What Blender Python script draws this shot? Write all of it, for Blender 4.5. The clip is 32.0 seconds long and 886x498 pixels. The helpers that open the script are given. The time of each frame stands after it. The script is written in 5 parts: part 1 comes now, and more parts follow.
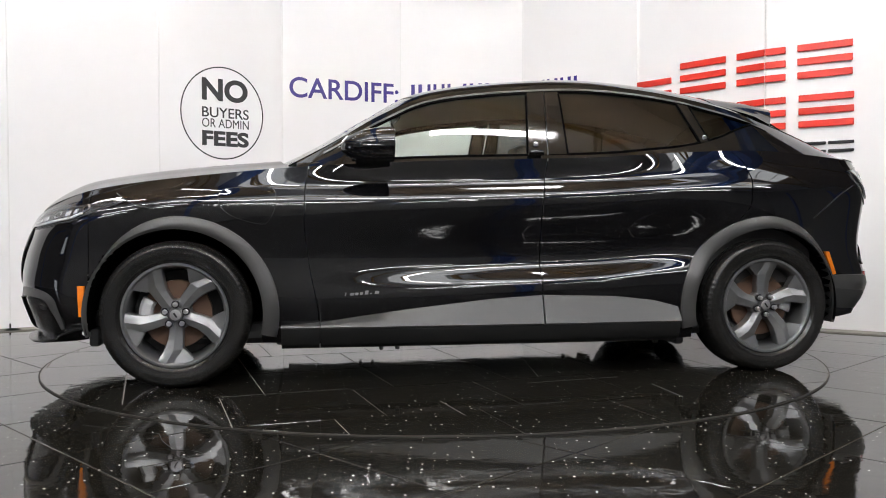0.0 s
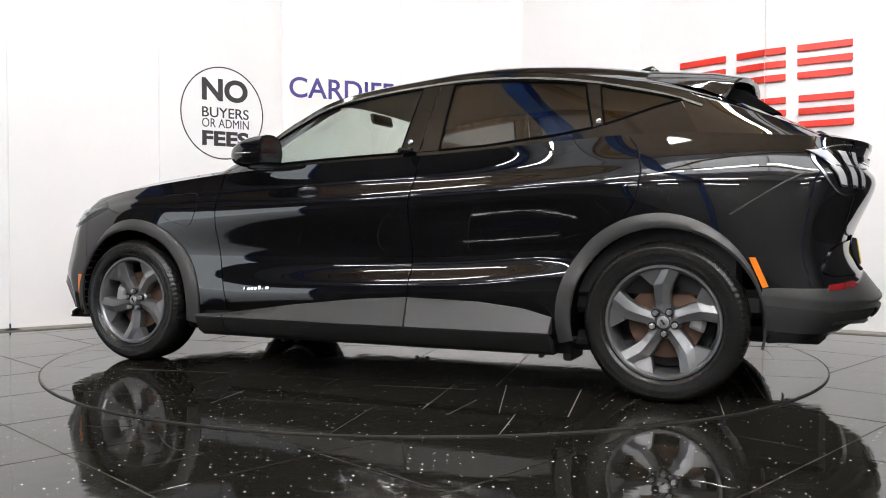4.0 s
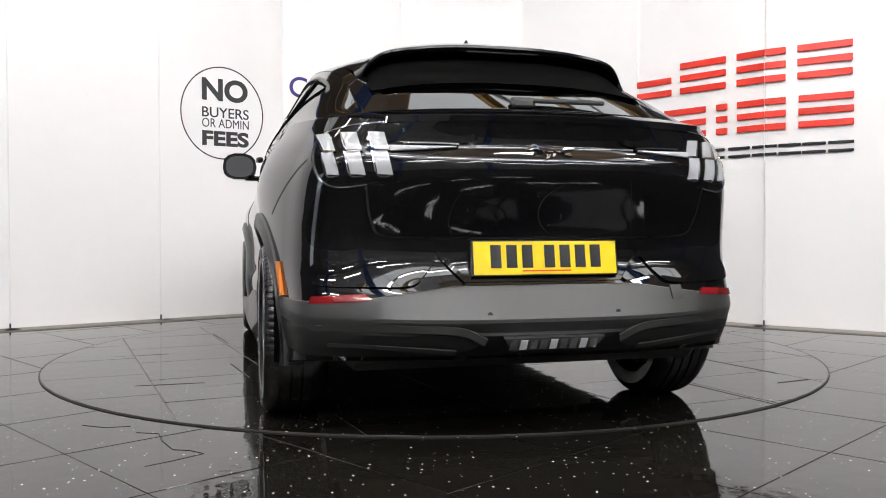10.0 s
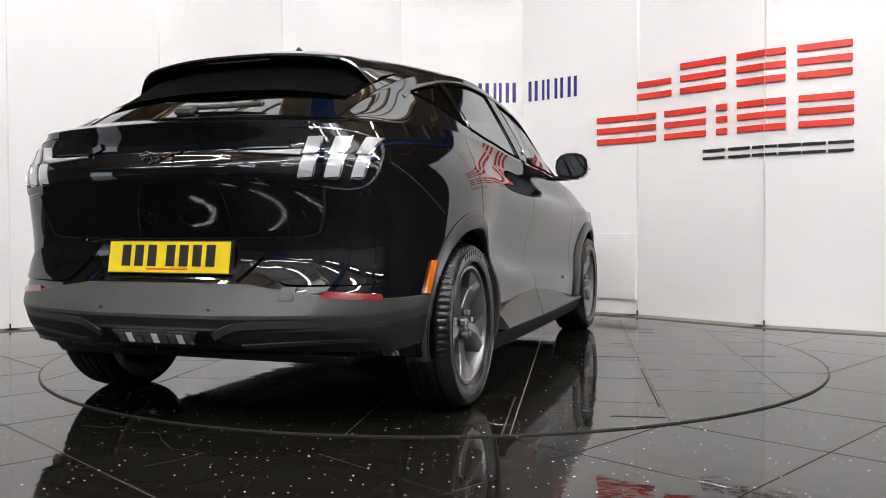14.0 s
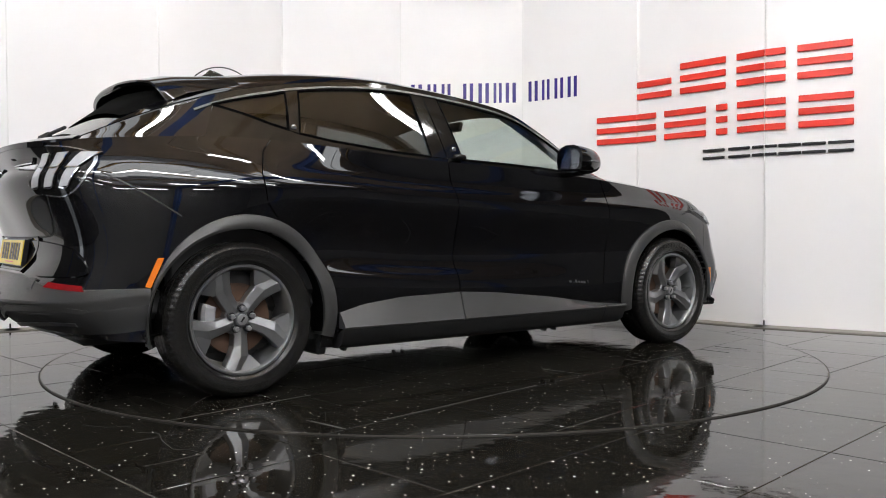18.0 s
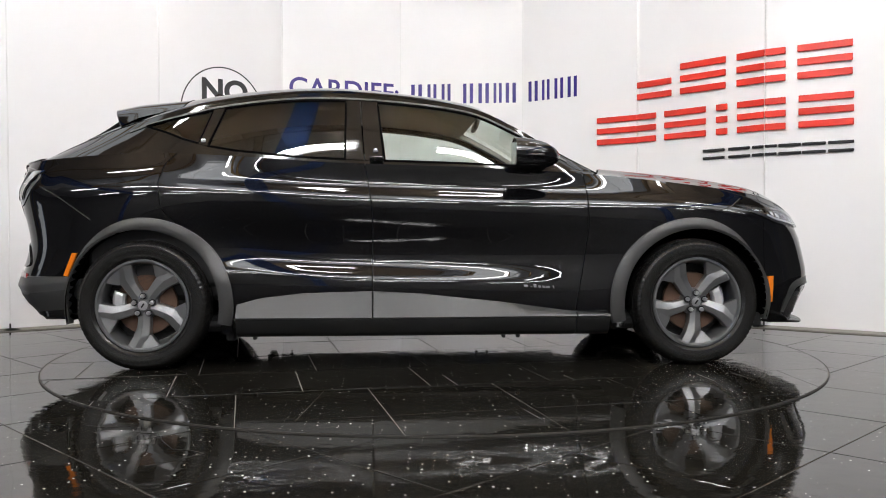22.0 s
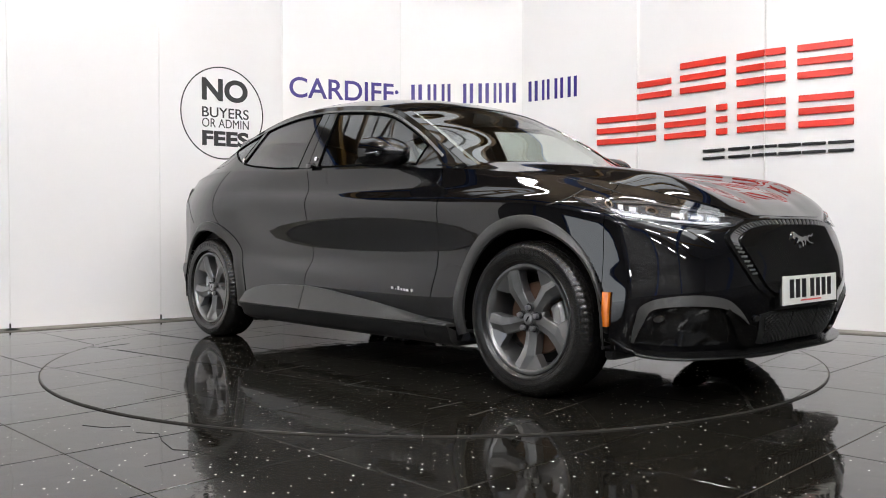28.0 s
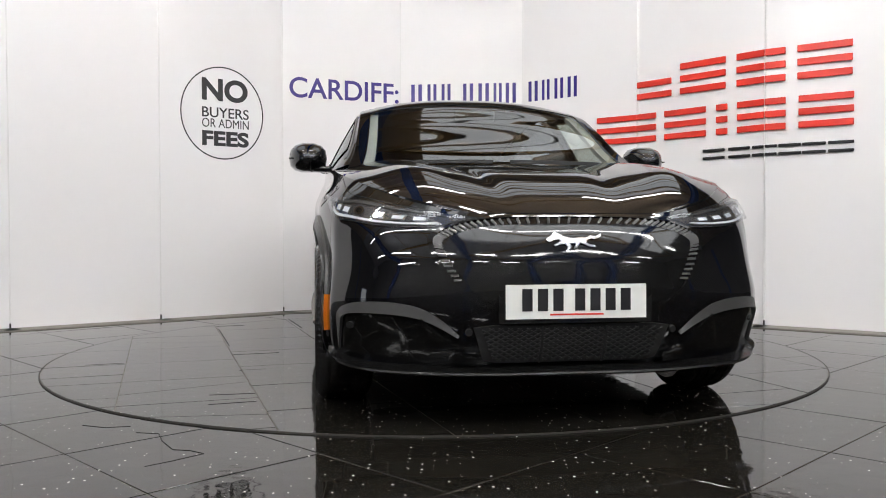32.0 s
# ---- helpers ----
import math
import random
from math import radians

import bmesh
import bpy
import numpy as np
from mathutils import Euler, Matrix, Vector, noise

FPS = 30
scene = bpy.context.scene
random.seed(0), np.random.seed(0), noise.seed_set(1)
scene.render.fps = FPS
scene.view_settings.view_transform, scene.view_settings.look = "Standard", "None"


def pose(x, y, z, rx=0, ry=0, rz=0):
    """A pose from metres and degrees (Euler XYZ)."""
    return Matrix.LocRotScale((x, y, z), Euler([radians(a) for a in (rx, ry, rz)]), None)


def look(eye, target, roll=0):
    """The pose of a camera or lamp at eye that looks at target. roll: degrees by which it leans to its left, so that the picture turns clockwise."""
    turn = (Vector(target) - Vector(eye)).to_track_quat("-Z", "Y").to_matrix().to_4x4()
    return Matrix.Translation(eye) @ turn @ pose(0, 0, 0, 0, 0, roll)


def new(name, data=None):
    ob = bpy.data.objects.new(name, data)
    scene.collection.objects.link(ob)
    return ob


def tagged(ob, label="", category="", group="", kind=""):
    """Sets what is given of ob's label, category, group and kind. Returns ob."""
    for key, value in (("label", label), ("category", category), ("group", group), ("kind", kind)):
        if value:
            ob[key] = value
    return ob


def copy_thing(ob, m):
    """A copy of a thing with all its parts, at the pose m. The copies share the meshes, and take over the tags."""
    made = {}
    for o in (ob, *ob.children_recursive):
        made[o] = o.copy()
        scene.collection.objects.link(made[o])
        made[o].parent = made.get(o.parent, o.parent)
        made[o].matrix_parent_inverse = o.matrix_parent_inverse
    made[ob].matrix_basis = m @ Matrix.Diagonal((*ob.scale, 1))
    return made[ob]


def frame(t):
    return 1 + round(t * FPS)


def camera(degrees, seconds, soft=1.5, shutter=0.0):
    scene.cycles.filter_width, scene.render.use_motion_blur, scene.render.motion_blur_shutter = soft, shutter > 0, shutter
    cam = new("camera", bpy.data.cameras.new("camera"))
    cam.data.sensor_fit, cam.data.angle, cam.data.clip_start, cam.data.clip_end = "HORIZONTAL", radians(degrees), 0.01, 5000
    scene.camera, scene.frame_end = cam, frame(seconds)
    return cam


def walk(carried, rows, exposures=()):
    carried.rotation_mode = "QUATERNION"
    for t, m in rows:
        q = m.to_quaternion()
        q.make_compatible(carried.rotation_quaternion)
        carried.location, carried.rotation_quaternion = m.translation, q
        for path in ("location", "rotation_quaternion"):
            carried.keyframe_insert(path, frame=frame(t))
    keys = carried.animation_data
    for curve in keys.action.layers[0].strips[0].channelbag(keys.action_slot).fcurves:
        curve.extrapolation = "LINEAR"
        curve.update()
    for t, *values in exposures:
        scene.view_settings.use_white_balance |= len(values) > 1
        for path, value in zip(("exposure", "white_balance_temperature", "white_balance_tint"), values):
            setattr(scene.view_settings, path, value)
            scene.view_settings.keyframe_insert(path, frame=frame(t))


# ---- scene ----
import functools

# the camera stands still on the showroom floor
EYE = Vector((0.0, -5.2254, 0.7345))
WAY = Vector((math.sin(0.00901) * math.cos(0.0198), math.cos(0.00901) * math.cos(0.0198), -math.sin(0.0198)))
cam = camera(55.67, 32.0, soft=1.0)
walk(cam, [(0.0, look(EYE, EYE + WAY, -0.112)), (32.0, look(EYE, EYE + WAY, -0.112))],
     exposures=[(0, 0), (2, .07), (3.5, .13), (6, .32), (8, .38), (9, .29), (10, .1), (11.5, -.06), (18, -.05), (24, -.06), (28, .04), (30, .05), (31, -.12), (32, -.13)])

# ---- light ----
scene.view_settings.exposure = 0.0
world = bpy.data.worlds.new("world")
scene.world = world
world.use_nodes = True
world.node_tree.nodes["Background"].inputs[0].default_value = (0.55, 0.6, 0.7, 1)
world.node_tree.nodes["Background"].inputs[1].default_value = 0.02


def strip_lamp(x, y, z, turn, power, length):
    """The light of one twin tube fitting."""
    data = bpy.data.lights.new("strip_light", "AREA")
    data.shape, data.size, data.size_y, data.energy = "RECTANGLE", length, 0.14, power * 0.25
    data.color = (0.992, 0.985, 0.977)
    lamp = new("strip_light", data)
    lamp.matrix_world = pose(x, y, z, 0, 0, turn)


# x, y, z, turn, watts and length of each hanging tube fitting
STRIPS = [(x, -2.6, 4.6, 0, w, 1.5) for x, w in ((-3.6, 32), (-1.2, 38), (1.2, 40), (3.9, 42))]
# unseen row over the turntable, added to brighten the tops of the walls
STRIPS += [(x, -0.4, 4.6, 0, 20, 1.5) for x in (-2.2, 0.0, 2.4)]
STRIPS += [(x, -5.4, 4.6, 0, 37, 1.5) for x in (-7.2, -4.3, -2.6, -0.9, 0.9, 2.6, 4.3, 7.2)]
STRIPS += [(x, -8.2, 4.6, 0, 37, 1.5) for x in (-7.6, -4.9, -2.2, 0.5, 3.2, 5.9)]
STRIPS += [(x, -10.6, 4.6, 0, 32, 1.5) for x in (-6.0, -3.0, 0.0, 3.0, 6.0)]
for s in STRIPS:
    strip_lamp(*s)

# ---- materials ----


def material(name, base, rough=0.5, metal=0.0, coat=0.0, vary=0.0, scale=20.0, bump=0.0, bump_scale=200.0, spec=0.5,
             emit=None, power=0.0, coat_rough=0.03):
    m = bpy.data.materials.new(name)
    m.use_nodes = True
    nt = m.node_tree
    b = nt.nodes["Principled BSDF"]
    b.inputs["Base Color"].default_value = (*base, 1)
    b.inputs["Roughness"].default_value = rough
    b.inputs["Metallic"].default_value = metal
    b.inputs["Coat Weight"].default_value = coat
    b.inputs["Coat Roughness"].default_value = coat_rough
    b.inputs["Specular IOR Level"].default_value = spec
    if emit:
        b.inputs["Emission Color"].default_value = (*emit, 1)
        b.inputs["Emission Strength"].default_value = power
    if vary or bump:
        co = nt.nodes.new("ShaderNodeTexCoord")
    if vary:
        n = nt.nodes.new("ShaderNodeTexNoise")
        n.inputs["Scale"].default_value, n.inputs["Detail"].default_value = scale, 6
        r = nt.nodes.new("ShaderNodeMapRange")
        r.inputs["To Min"].default_value, r.inputs["To Max"].default_value = 1 - vary, 1 + vary
        mix = nt.nodes.new("ShaderNodeVectorMath")
        mix.operation = "SCALE"
        mix.inputs[0].default_value = base
        nt.links.new(co.outputs["Object"], n.inputs["Vector"])
        nt.links.new(n.outputs["Fac"], r.inputs["Value"])
        nt.links.new(r.outputs[0], mix.inputs["Scale"])
        nt.links.new(mix.outputs[0], b.inputs["Base Color"])
        r2 = nt.nodes.new("ShaderNodeMapRange")
        r2.inputs["To Min"].default_value, r2.inputs["To Max"].default_value = rough * (1 - vary * 0.6), min(1, rough * (1 + vary * 0.6))
        nt.links.new(n.outputs["Fac"], r2.inputs["Value"])
        nt.links.new(r2.outputs[0], b.inputs["Roughness"])
    if bump:
        n2 = nt.nodes.new("ShaderNodeTexNoise")
        n2.inputs["Scale"].default_value, n2.inputs["Detail"].default_value = bump_scale, 3
        bp = nt.nodes.new("ShaderNodeBump")
        bp.inputs["Strength"].default_value, bp.inputs["Distance"].default_value = bump, 0.002
        nt.links.new(co.outputs["Object"], n2.inputs["Vector"])
        nt.links.new(n2.outputs["Fac"], bp.inputs["Height"])
        nt.links.new(bp.outputs[0], b.inputs["Normal"])
    return m


def glass(name, tint, gloss=0.08):
    """A thin pane: clear tint with a mirror-like film."""
    m = bpy.data.materials.new(name)
    m.use_nodes = True
    nt = m.node_tree
    nt.nodes.clear()
    out = nt.nodes.new("ShaderNodeOutputMaterial")
    tr, gl, mix, fr, pw, ad = (nt.nodes.new("ShaderNode" + k) for k in ("BsdfTransparent", "BsdfGlossy", "MixShader", "LayerWeight", "Math", "Math"))
    tr.inputs[0].default_value = (*tint, 1)
    gl.inputs["Roughness"].default_value = 0.0
    fr.inputs["Blend"].default_value = 0.5
    pw.operation, ad.operation, ad.use_clamp = "POWER", "MULTIPLY_ADD", True
    pw.inputs[1].default_value = 4.0
    ad.inputs[1].default_value, ad.inputs[2].default_value = 0.9, gloss
    nt.links.new(fr.outputs["Facing"], pw.inputs[0])
    nt.links.new(pw.outputs[0], ad.inputs[0])
    nt.links.new(ad.outputs[0], mix.inputs[0])
    nt.links.new(tr.outputs[0], mix.inputs[1])
    nt.links.new(gl.outputs[0], mix.inputs[2])
    nt.links.new(mix.outputs[0], out.inputs[0])
    return m


PAINT = material("black_paint", (0.0035, 0.0035, 0.0042), 0.02, spec=0.65)
GLOSS_BLACK = material("gloss_black_plastic", (0.006, 0.006, 0.006), 0.06)
CLAD = material("grey_cladding", (0.038, 0.0375, 0.037), 0.35, vary=0.08, scale=60, bump=0.25, bump_scale=900)
LIP = material("dark_lip_plastic", (0.006, 0.006, 0.006), 0.25, vary=0.1, spec=0.3)
DARK = material("dark_plastic", (0.012, 0.012, 0.012), 0.6, vary=0.1)
SEAL = material("rubber_seal", (0.01, 0.01, 0.01), 0.55)
RUBBER = material("tyre_rubber", (0.010, 0.0095, 0.009), 0.24, vary=0.5, scale=7, bump=0.25, bump_scale=160, spec=0.5)
SHADE_CLOTH = material("dull_black_plastic", (0.002, 0.002, 0.002), 0.9, vary=0.1, spec=0.02)
SATIN = material("satin_grey_trim", (0.09, 0.088, 0.086), 0.28, vary=0.05, scale=60)
RIM = material("grey_alloy", (0.23, 0.231, 0.236), 0.31, metal=0.8, vary=0.06, scale=30, coat=0.3, coat_rough=0.08)
CHROME = material("chrome", (0.75, 0.75, 0.77), 0.08, metal=1.0)
RUST = material("rusty_disc", (0.11, 0.062, 0.04), 0.5, metal=0.4, vary=0.45, scale=14)
IRON = material("cast_caliper", (0.45, 0.45, 0.46), 0.45, metal=0.6, vary=0.15)
CLEAR = glass("clear_glass", (0.78, 0.84, 0.8), 0.09)
TINTED = glass("privacy_glass", (0.15, 0.16, 0.165), 0.08)
LENS = glass("lamp_lens", (0.85, 0.86, 0.88), 0.08)
AMBER = material("amber_reflector", (0.75, 0.19, 0.01), 0.2, coat=1.0, vary=0.1, scale=80)
RED = material("red_reflector", (0.20, 0.005, 0.008), 0.15, coat=1.0, vary=0.15, scale=90)
LAMP_GREY = material("lamp_bezel", (0.07, 0.07, 0.075), 0.2, metal=0.5)
LAMP_WHITE = material("lamp_white", (0.72, 0.73, 0.75), 0.15, coat=1.0, vary=0.08, scale=30)
LAMP_CORE = material("lamp_bowl", (0.35, 0.36, 0.38), 0.12, metal=0.8)
PLATE_W = material("white_plate", (0.78, 0.78, 0.74), 0.3, coat=0.4)
PLATE_Y = material("yellow_plate", (0.85, 0.62, 0.01), 0.3, coat=0.4)
INK = material("black_ink", (0.012, 0.012, 0.014), 0.35)
SEAT = material("seat_leather", (0.02, 0.02, 0.021), 0.45, vary=0.15)
LINING = material("pale_headliner", (0.30, 0.30, 0.285), 0.9, vary=0.05)
WALL = material("white_wall_sheet", (0.80, 0.79, 0.795), 0.08, vary=0.025, scale=1.2, spec=0.12)
JOINT = material("wall_trim", (0.78, 0.775, 0.77), 0.25, vary=0.03)
NAVY = material("navy_letters", (0.045, 0.03, 0.2), 0.25)
LETTER_RED = material("red_letters", (0.65, 0.035, 0.02), 0.3)
LETTER_BLACK = material("black_letters", (0.012, 0.012, 0.013), 0.3)
ROOF_BROWN = material("brown_roof_lining", (0.62, 0.46, 0.31), 0.7, vary=0.3, scale=1.5)
ROOF_GREY = material("grey_roof_sheet", (0.62, 0.63, 0.67), 0.6, vary=0.2, scale=1.5)
STEEL_BLUE = material("blue_steel", (0.03, 0.10, 0.36), 0.45, vary=0.15)
SHED = material("shed_wall", (0.2, 0.195, 0.19), 0.7, vary=0.2, scale=1.0)
TUBE = material("tube_light", (1, 1, 1), 0.3, emit=(0.992, 0.985, 0.977), power=98.0)
FITTING = material("white_fitting", (0.75, 0.75, 0.75), 0.4)
LETTER_GREY = material("charcoal_letters", (0.03, 0.03, 0.032), 0.35)
# near-black colour of the open joints, tile cracks and wall joint feet
GAP_DARK = material("dark_gap", (0.012, 0.011, 0.01), 0.8, vary=0.3)
EDGING = material("cement_band", (0.20, 0.185, 0.16), 0.55, vary=0.3, scale=5, bump=0.3, bump_scale=60)
GROUT = material("grey_grout", (0.16, 0.145, 0.125), 0.8, vary=0.35, scale=3)
BRACE = material("ochre_steel", (0.42, 0.25, 0.08), 0.5, vary=0.15)


def granite():
    """Black polished granite with pale crystal specks and light scuffs."""
    m = material("black_granite", (0.0095, 0.0084, 0.0067), 0.05, spec=0.33)
    nt = m.node_tree
    b = nt.nodes["Principled BSDF"]
    co = nt.nodes.new("ShaderNodeTexCoord")
    vo = nt.nodes.new("ShaderNodeTexVoronoi")
    vo.voronoi_dimensions = "2D"
    vo.inputs["Scale"].default_value = 24
    nt.links.new(co.outputs["Object"], vo.inputs["Vector"])
    pick = nt.nodes.new("ShaderNodeSeparateColor")
    nt.links.new(vo.outputs["Color"], pick.inputs[0])
    size = nt.nodes.new("ShaderNodeMapRange")
    size.inputs["From Min"].default_value, size.inputs["From Max"].default_value = 0.82, 1.0
    size.inputs["To Min"].default_value, size.inputs["To Max"].default_value = 0.040, 0.095
    nt.links.new(pick.outputs[0], size.inputs["Value"])
    size.clamp = False
    less = nt.nodes.new("ShaderNodeMath")
    less.operation = "LESS_THAN"
    nt.links.new(vo.outputs["Distance"], less.inputs[0])
    nt.links.new(size.outputs[0], less.inputs[1])
    cloud = nt.nodes.new("ShaderNodeTexNoise")
    cloud.inputs["Scale"].default_value, cloud.inputs["Detail"].default_value = 2.2, 5
    nt.links.new(co.outputs["Object"], cloud.inputs["Vector"])
    ramp = nt.nodes.new("ShaderNodeMapRange")
    ramp.inputs["From Min"].default_value, ramp.inputs["From Max"].default_value = 0.3, 0.75
    ramp.inputs["To Min"].default_value, ramp.inputs["To Max"].default_value = 0.02, 0.085
    nt.links.new(cloud.outputs["Fac"], ramp.inputs["Value"])
    nt.links.new(ramp.outputs[0], b.inputs["Roughness"])
    mix = nt.nodes.new("ShaderNodeMix")
    mix.data_type = "RGBA"
    mix.inputs["A"].default_value, mix.inputs["B"].default_value = (0.0095, 0.0084, 0.0067, 1), (0.92, 0.9, 0.86, 1)
    nt.links.new(less.outputs[0], mix.inputs["Factor"])
    nt.links.new(mix.outputs["Result"], b.inputs["Base Color"])
    wave = nt.nodes.new("ShaderNodeTexNoise")
    wave.inputs["Scale"].default_value = 9.0
    nt.links.new(co.outputs["Object"], wave.inputs["Vector"])
    bp = nt.nodes.new("ShaderNodeBump")
    bp.inputs["Strength"].default_value, bp.inputs["Distance"].default_value = 0.35, 0.002
    nt.links.new(wave.outputs["Fac"], bp.inputs["Height"])
    nt.links.new(bp.outputs[0], b.inputs["Normal"])
    return m


TILE = granite()
RIM_GAP = material("rim_gap", (0.02, 0.018, 0.015), 0.6, vary=0.4, scale=4)
ROOFLIGHT = material("rooflight_sheet", (0.8, 0.8, 0.8), 0.5, emit=(0.93, 0.97, 1.0), power=1.4)
SKYLIGHT = material("rooflight_daylight", (0.8, 0.8, 0.8), 0.5, emit=(0.95, 0.98, 1.0), power=4.0)
DOOR_DAY = material("open_door_daylight", (0.9, 0.9, 0.9), 0.6, emit=(0.88, 0.94, 1.0), power=2.2)
MIRROR = material("mirror_glass", (0.26, 0.27, 0.29), 0.02, metal=1.0)
BADGE = material("silver_badge", (0.5, 0.5, 0.515), 0.3, metal=0.9)
TAIL_WHITE = material("tail_lens", (0.42, 0.425, 0.44), 0.10, coat=1.0, vary=0.12, scale=25)
SLAT = material("grille_rib", (0.075, 0.075, 0.074), 0.3)
MESH_BAR = material("grille_mesh", (0.022, 0.022, 0.022), 0.4)

# ---- mesh helpers ----


def finish(name, bm, mat, parent=None, label="", smooth=True, sharp=40):
    """Links a bmesh as one mesh object."""
    me = bpy.data.meshes.new(name)
    bm.normal_update()
    for f in bm.faces:
        f.smooth = smooth
    if smooth:
        lim = radians(sharp)
        for e in bm.edges:
            if len(e.link_faces) == 2 and e.calc_face_angle(0) > lim:
                e.smooth = False
    bm.to_mesh(me)
    bm.free()
    for m in (mat if isinstance(mat, (list, tuple)) else [mat]):
        me.materials.append(m)
    ob = new(name, me)
    if parent:
        ob.parent = parent
    if label:
        tagged(ob, label)
    return ob


def part(name, bm, mat, parent, label="", smooth=True, sharp=40):
    return finish(name, bm, mat, parent, label, smooth, sharp)


def thing(name, label, category, group="", kind=""):
    return tagged(new(name), label, category, group, kind)


def box(bm, c, s, rot=None, bevel=0.0, seg=1):
    r = bmesh.ops.create_cube(bm, size=1.0)
    m = Matrix.Translation(c) @ (rot.to_4x4() if rot else Matrix()) @ Matrix.Diagonal((*s, 1))
    bmesh.ops.transform(bm, matrix=m, verts=r["verts"])
    if bevel:
        edges = list({e for v in r["verts"] for e in v.link_edges})
        bmesh.ops.bevel(bm, geom=edges, offset=bevel, segments=seg, affect="EDGES", profile=0.5)
    return bm


def cyl(bm, c, r, h, axis="z", seg=24, r2=None, bevel=0.0):
    q = bmesh.ops.create_cone(bm, cap_ends=True, segments=seg, radius1=r, radius2=r if r2 is None else r2, depth=h)
    rot = {"z": Matrix(), "x": Matrix.Rotation(radians(90), 4, "Y"), "y": Matrix.Rotation(radians(-90), 4, "X")}[axis]
    bmesh.ops.transform(bm, matrix=Matrix.Translation(c) @ rot, verts=q["verts"])
    if bevel:
        caps = [e for e in {e for v in q["verts"] for e in v.link_edges} if any(len(f.verts) > 4 for f in e.link_faces)]
        bmesh.ops.bevel(bm, geom=caps, offset=bevel, segments=2, affect="EDGES", profile=0.5)
    return bm


def lathe(bm, profile, seg=64, axis="y", closed=False):
    """Turns a profile of (radius, offset) round the axis y."""
    rings = []
    for i in range(seg):
        a = 2 * math.pi * i / seg
        rings.append([bm.verts.new((r * math.cos(a), o, r * math.sin(a))) for r, o in profile])
    n = len(profile)
    for i in range(seg):
        p, q = rings[i], rings[(i + 1) % seg]
        for j in range(n if closed else n - 1):
            k = (j + 1) % n
            bm.faces.new((p[j], q[j], q[k], p[k]))
    return bm


def grid(bm, fn, nu, nv, keep=None, flip=False):
    """A sheet from fn(u, v), u and v from 0 to 1."""
    vs = [[bm.verts.new(fn(i / nu, j / nv)) for j in range(nv + 1)] for i in range(nu + 1)]
    for i in range(nu):
        for j in range(nv):
            q = (vs[i][j], vs[i + 1][j], vs[i + 1][j + 1], vs[i][j + 1])
            if keep and not keep(sum((v.co for v in q), Vector()) / 4):
                continue
            bm.faces.new(q if not flip else q[::-1])
    loose = [v for v in bm.verts if not v.link_faces]
    bmesh.ops.delete(bm, geom=loose, context="VERTS")
    bmesh.ops.remove_doubles(bm, verts=bm.verts, dist=1e-5)
    return bm


def fold(bm, depth, inward):
    """Turns the open rim of a sheet inwards, so that a panel has a thickness."""
    rim = [e for e in bm.edges if len(e.link_faces) == 1]
    geom = bmesh.ops.extrude_edge_only(bm, edges=rim)["geom"]
    for v in geom:
        if isinstance(v, bmesh.types.BMVert):
            v.co += inward(v.co) * depth
    return bm


def mirrored(bm):
    """Adds the mirror image across the plane y = 0."""
    geom = bm.verts[:] + bm.edges[:] + bm.faces[:]
    d = bmesh.ops.duplicate(bm, geom=geom)["geom"]
    vs = [g for g in d if isinstance(g, bmesh.types.BMVert)]
    fs = [g for g in d if isinstance(g, bmesh.types.BMFace)]
    for v in vs:
        v.co.y = -v.co.y
    bmesh.ops.reverse_faces(bm, faces=fs)
    return bm


def flip_y(ob_bm):
    for v in ob_bm.verts:
        v.co.y = -v.co.y
    bmesh.ops.reverse_faces(ob_bm, faces=ob_bm.faces[:])
    return ob_bm


def spline(keys, closed=False):
    """A smooth curve through the keys, as a function of 0 to len - 1."""
    pts = [Vector(k) for k in keys]
    n = len(pts)

    def at(t):
        t = min(max(t, 0.0), n - 1.0)
        i = min(int(t), n - 2)
        f = t - i
        p1, p2 = pts[i], pts[i + 1]
        p0 = pts[i - 1] if i else p1 * 2 - p2
        p3 = pts[i + 2] if i + 2 < n else p2 * 2 - p1
        return 0.5 * ((2 * p1) + (p2 - p0) * f + (2 * p0 - 5 * p1 + 4 * p2 - p3) * f * f + (3 * p1 - p0 - 3 * p2 + p3) * f ** 3)
    return at


def table(pairs):
    """Linear look-up in (x, value) pairs."""
    xs = [a for a, _ in pairs]
    ys = [b for _, b in pairs]
    if xs[0] > xs[-1]:
        xs, ys = xs[::-1], ys[::-1]
    return lambda x: float(np.interp(x, xs, ys))


def sweep(bm, pts, section, up=Vector((0, 0, 1)), ends=True):
    """Sweeps a closed section of (side, up) offsets along points."""
    rings = []
    for i, p in enumerate(pts):
        d = (pts[min(i + 1, len(pts) - 1)] - pts[max(i - 1, 0)]).normalized()
        side = d.cross(up).normalized()
        u2 = side.cross(d)
        rings.append([bm.verts.new(p + side * a + u2 * b) for a, b in section])
    n = len(section)
    for p, q in zip(rings, rings[1:]):
        for j in range(n):
            bm.faces.new((p[j], p[(j + 1) % n], q[(j + 1) % n], q[j]))
    if ends:
        bm.faces.new(rings[0][::-1])
        bm.faces.new(rings[-1])
    bmesh.ops.recalc_face_normals(bm, faces=bm.faces[:])
    return bm

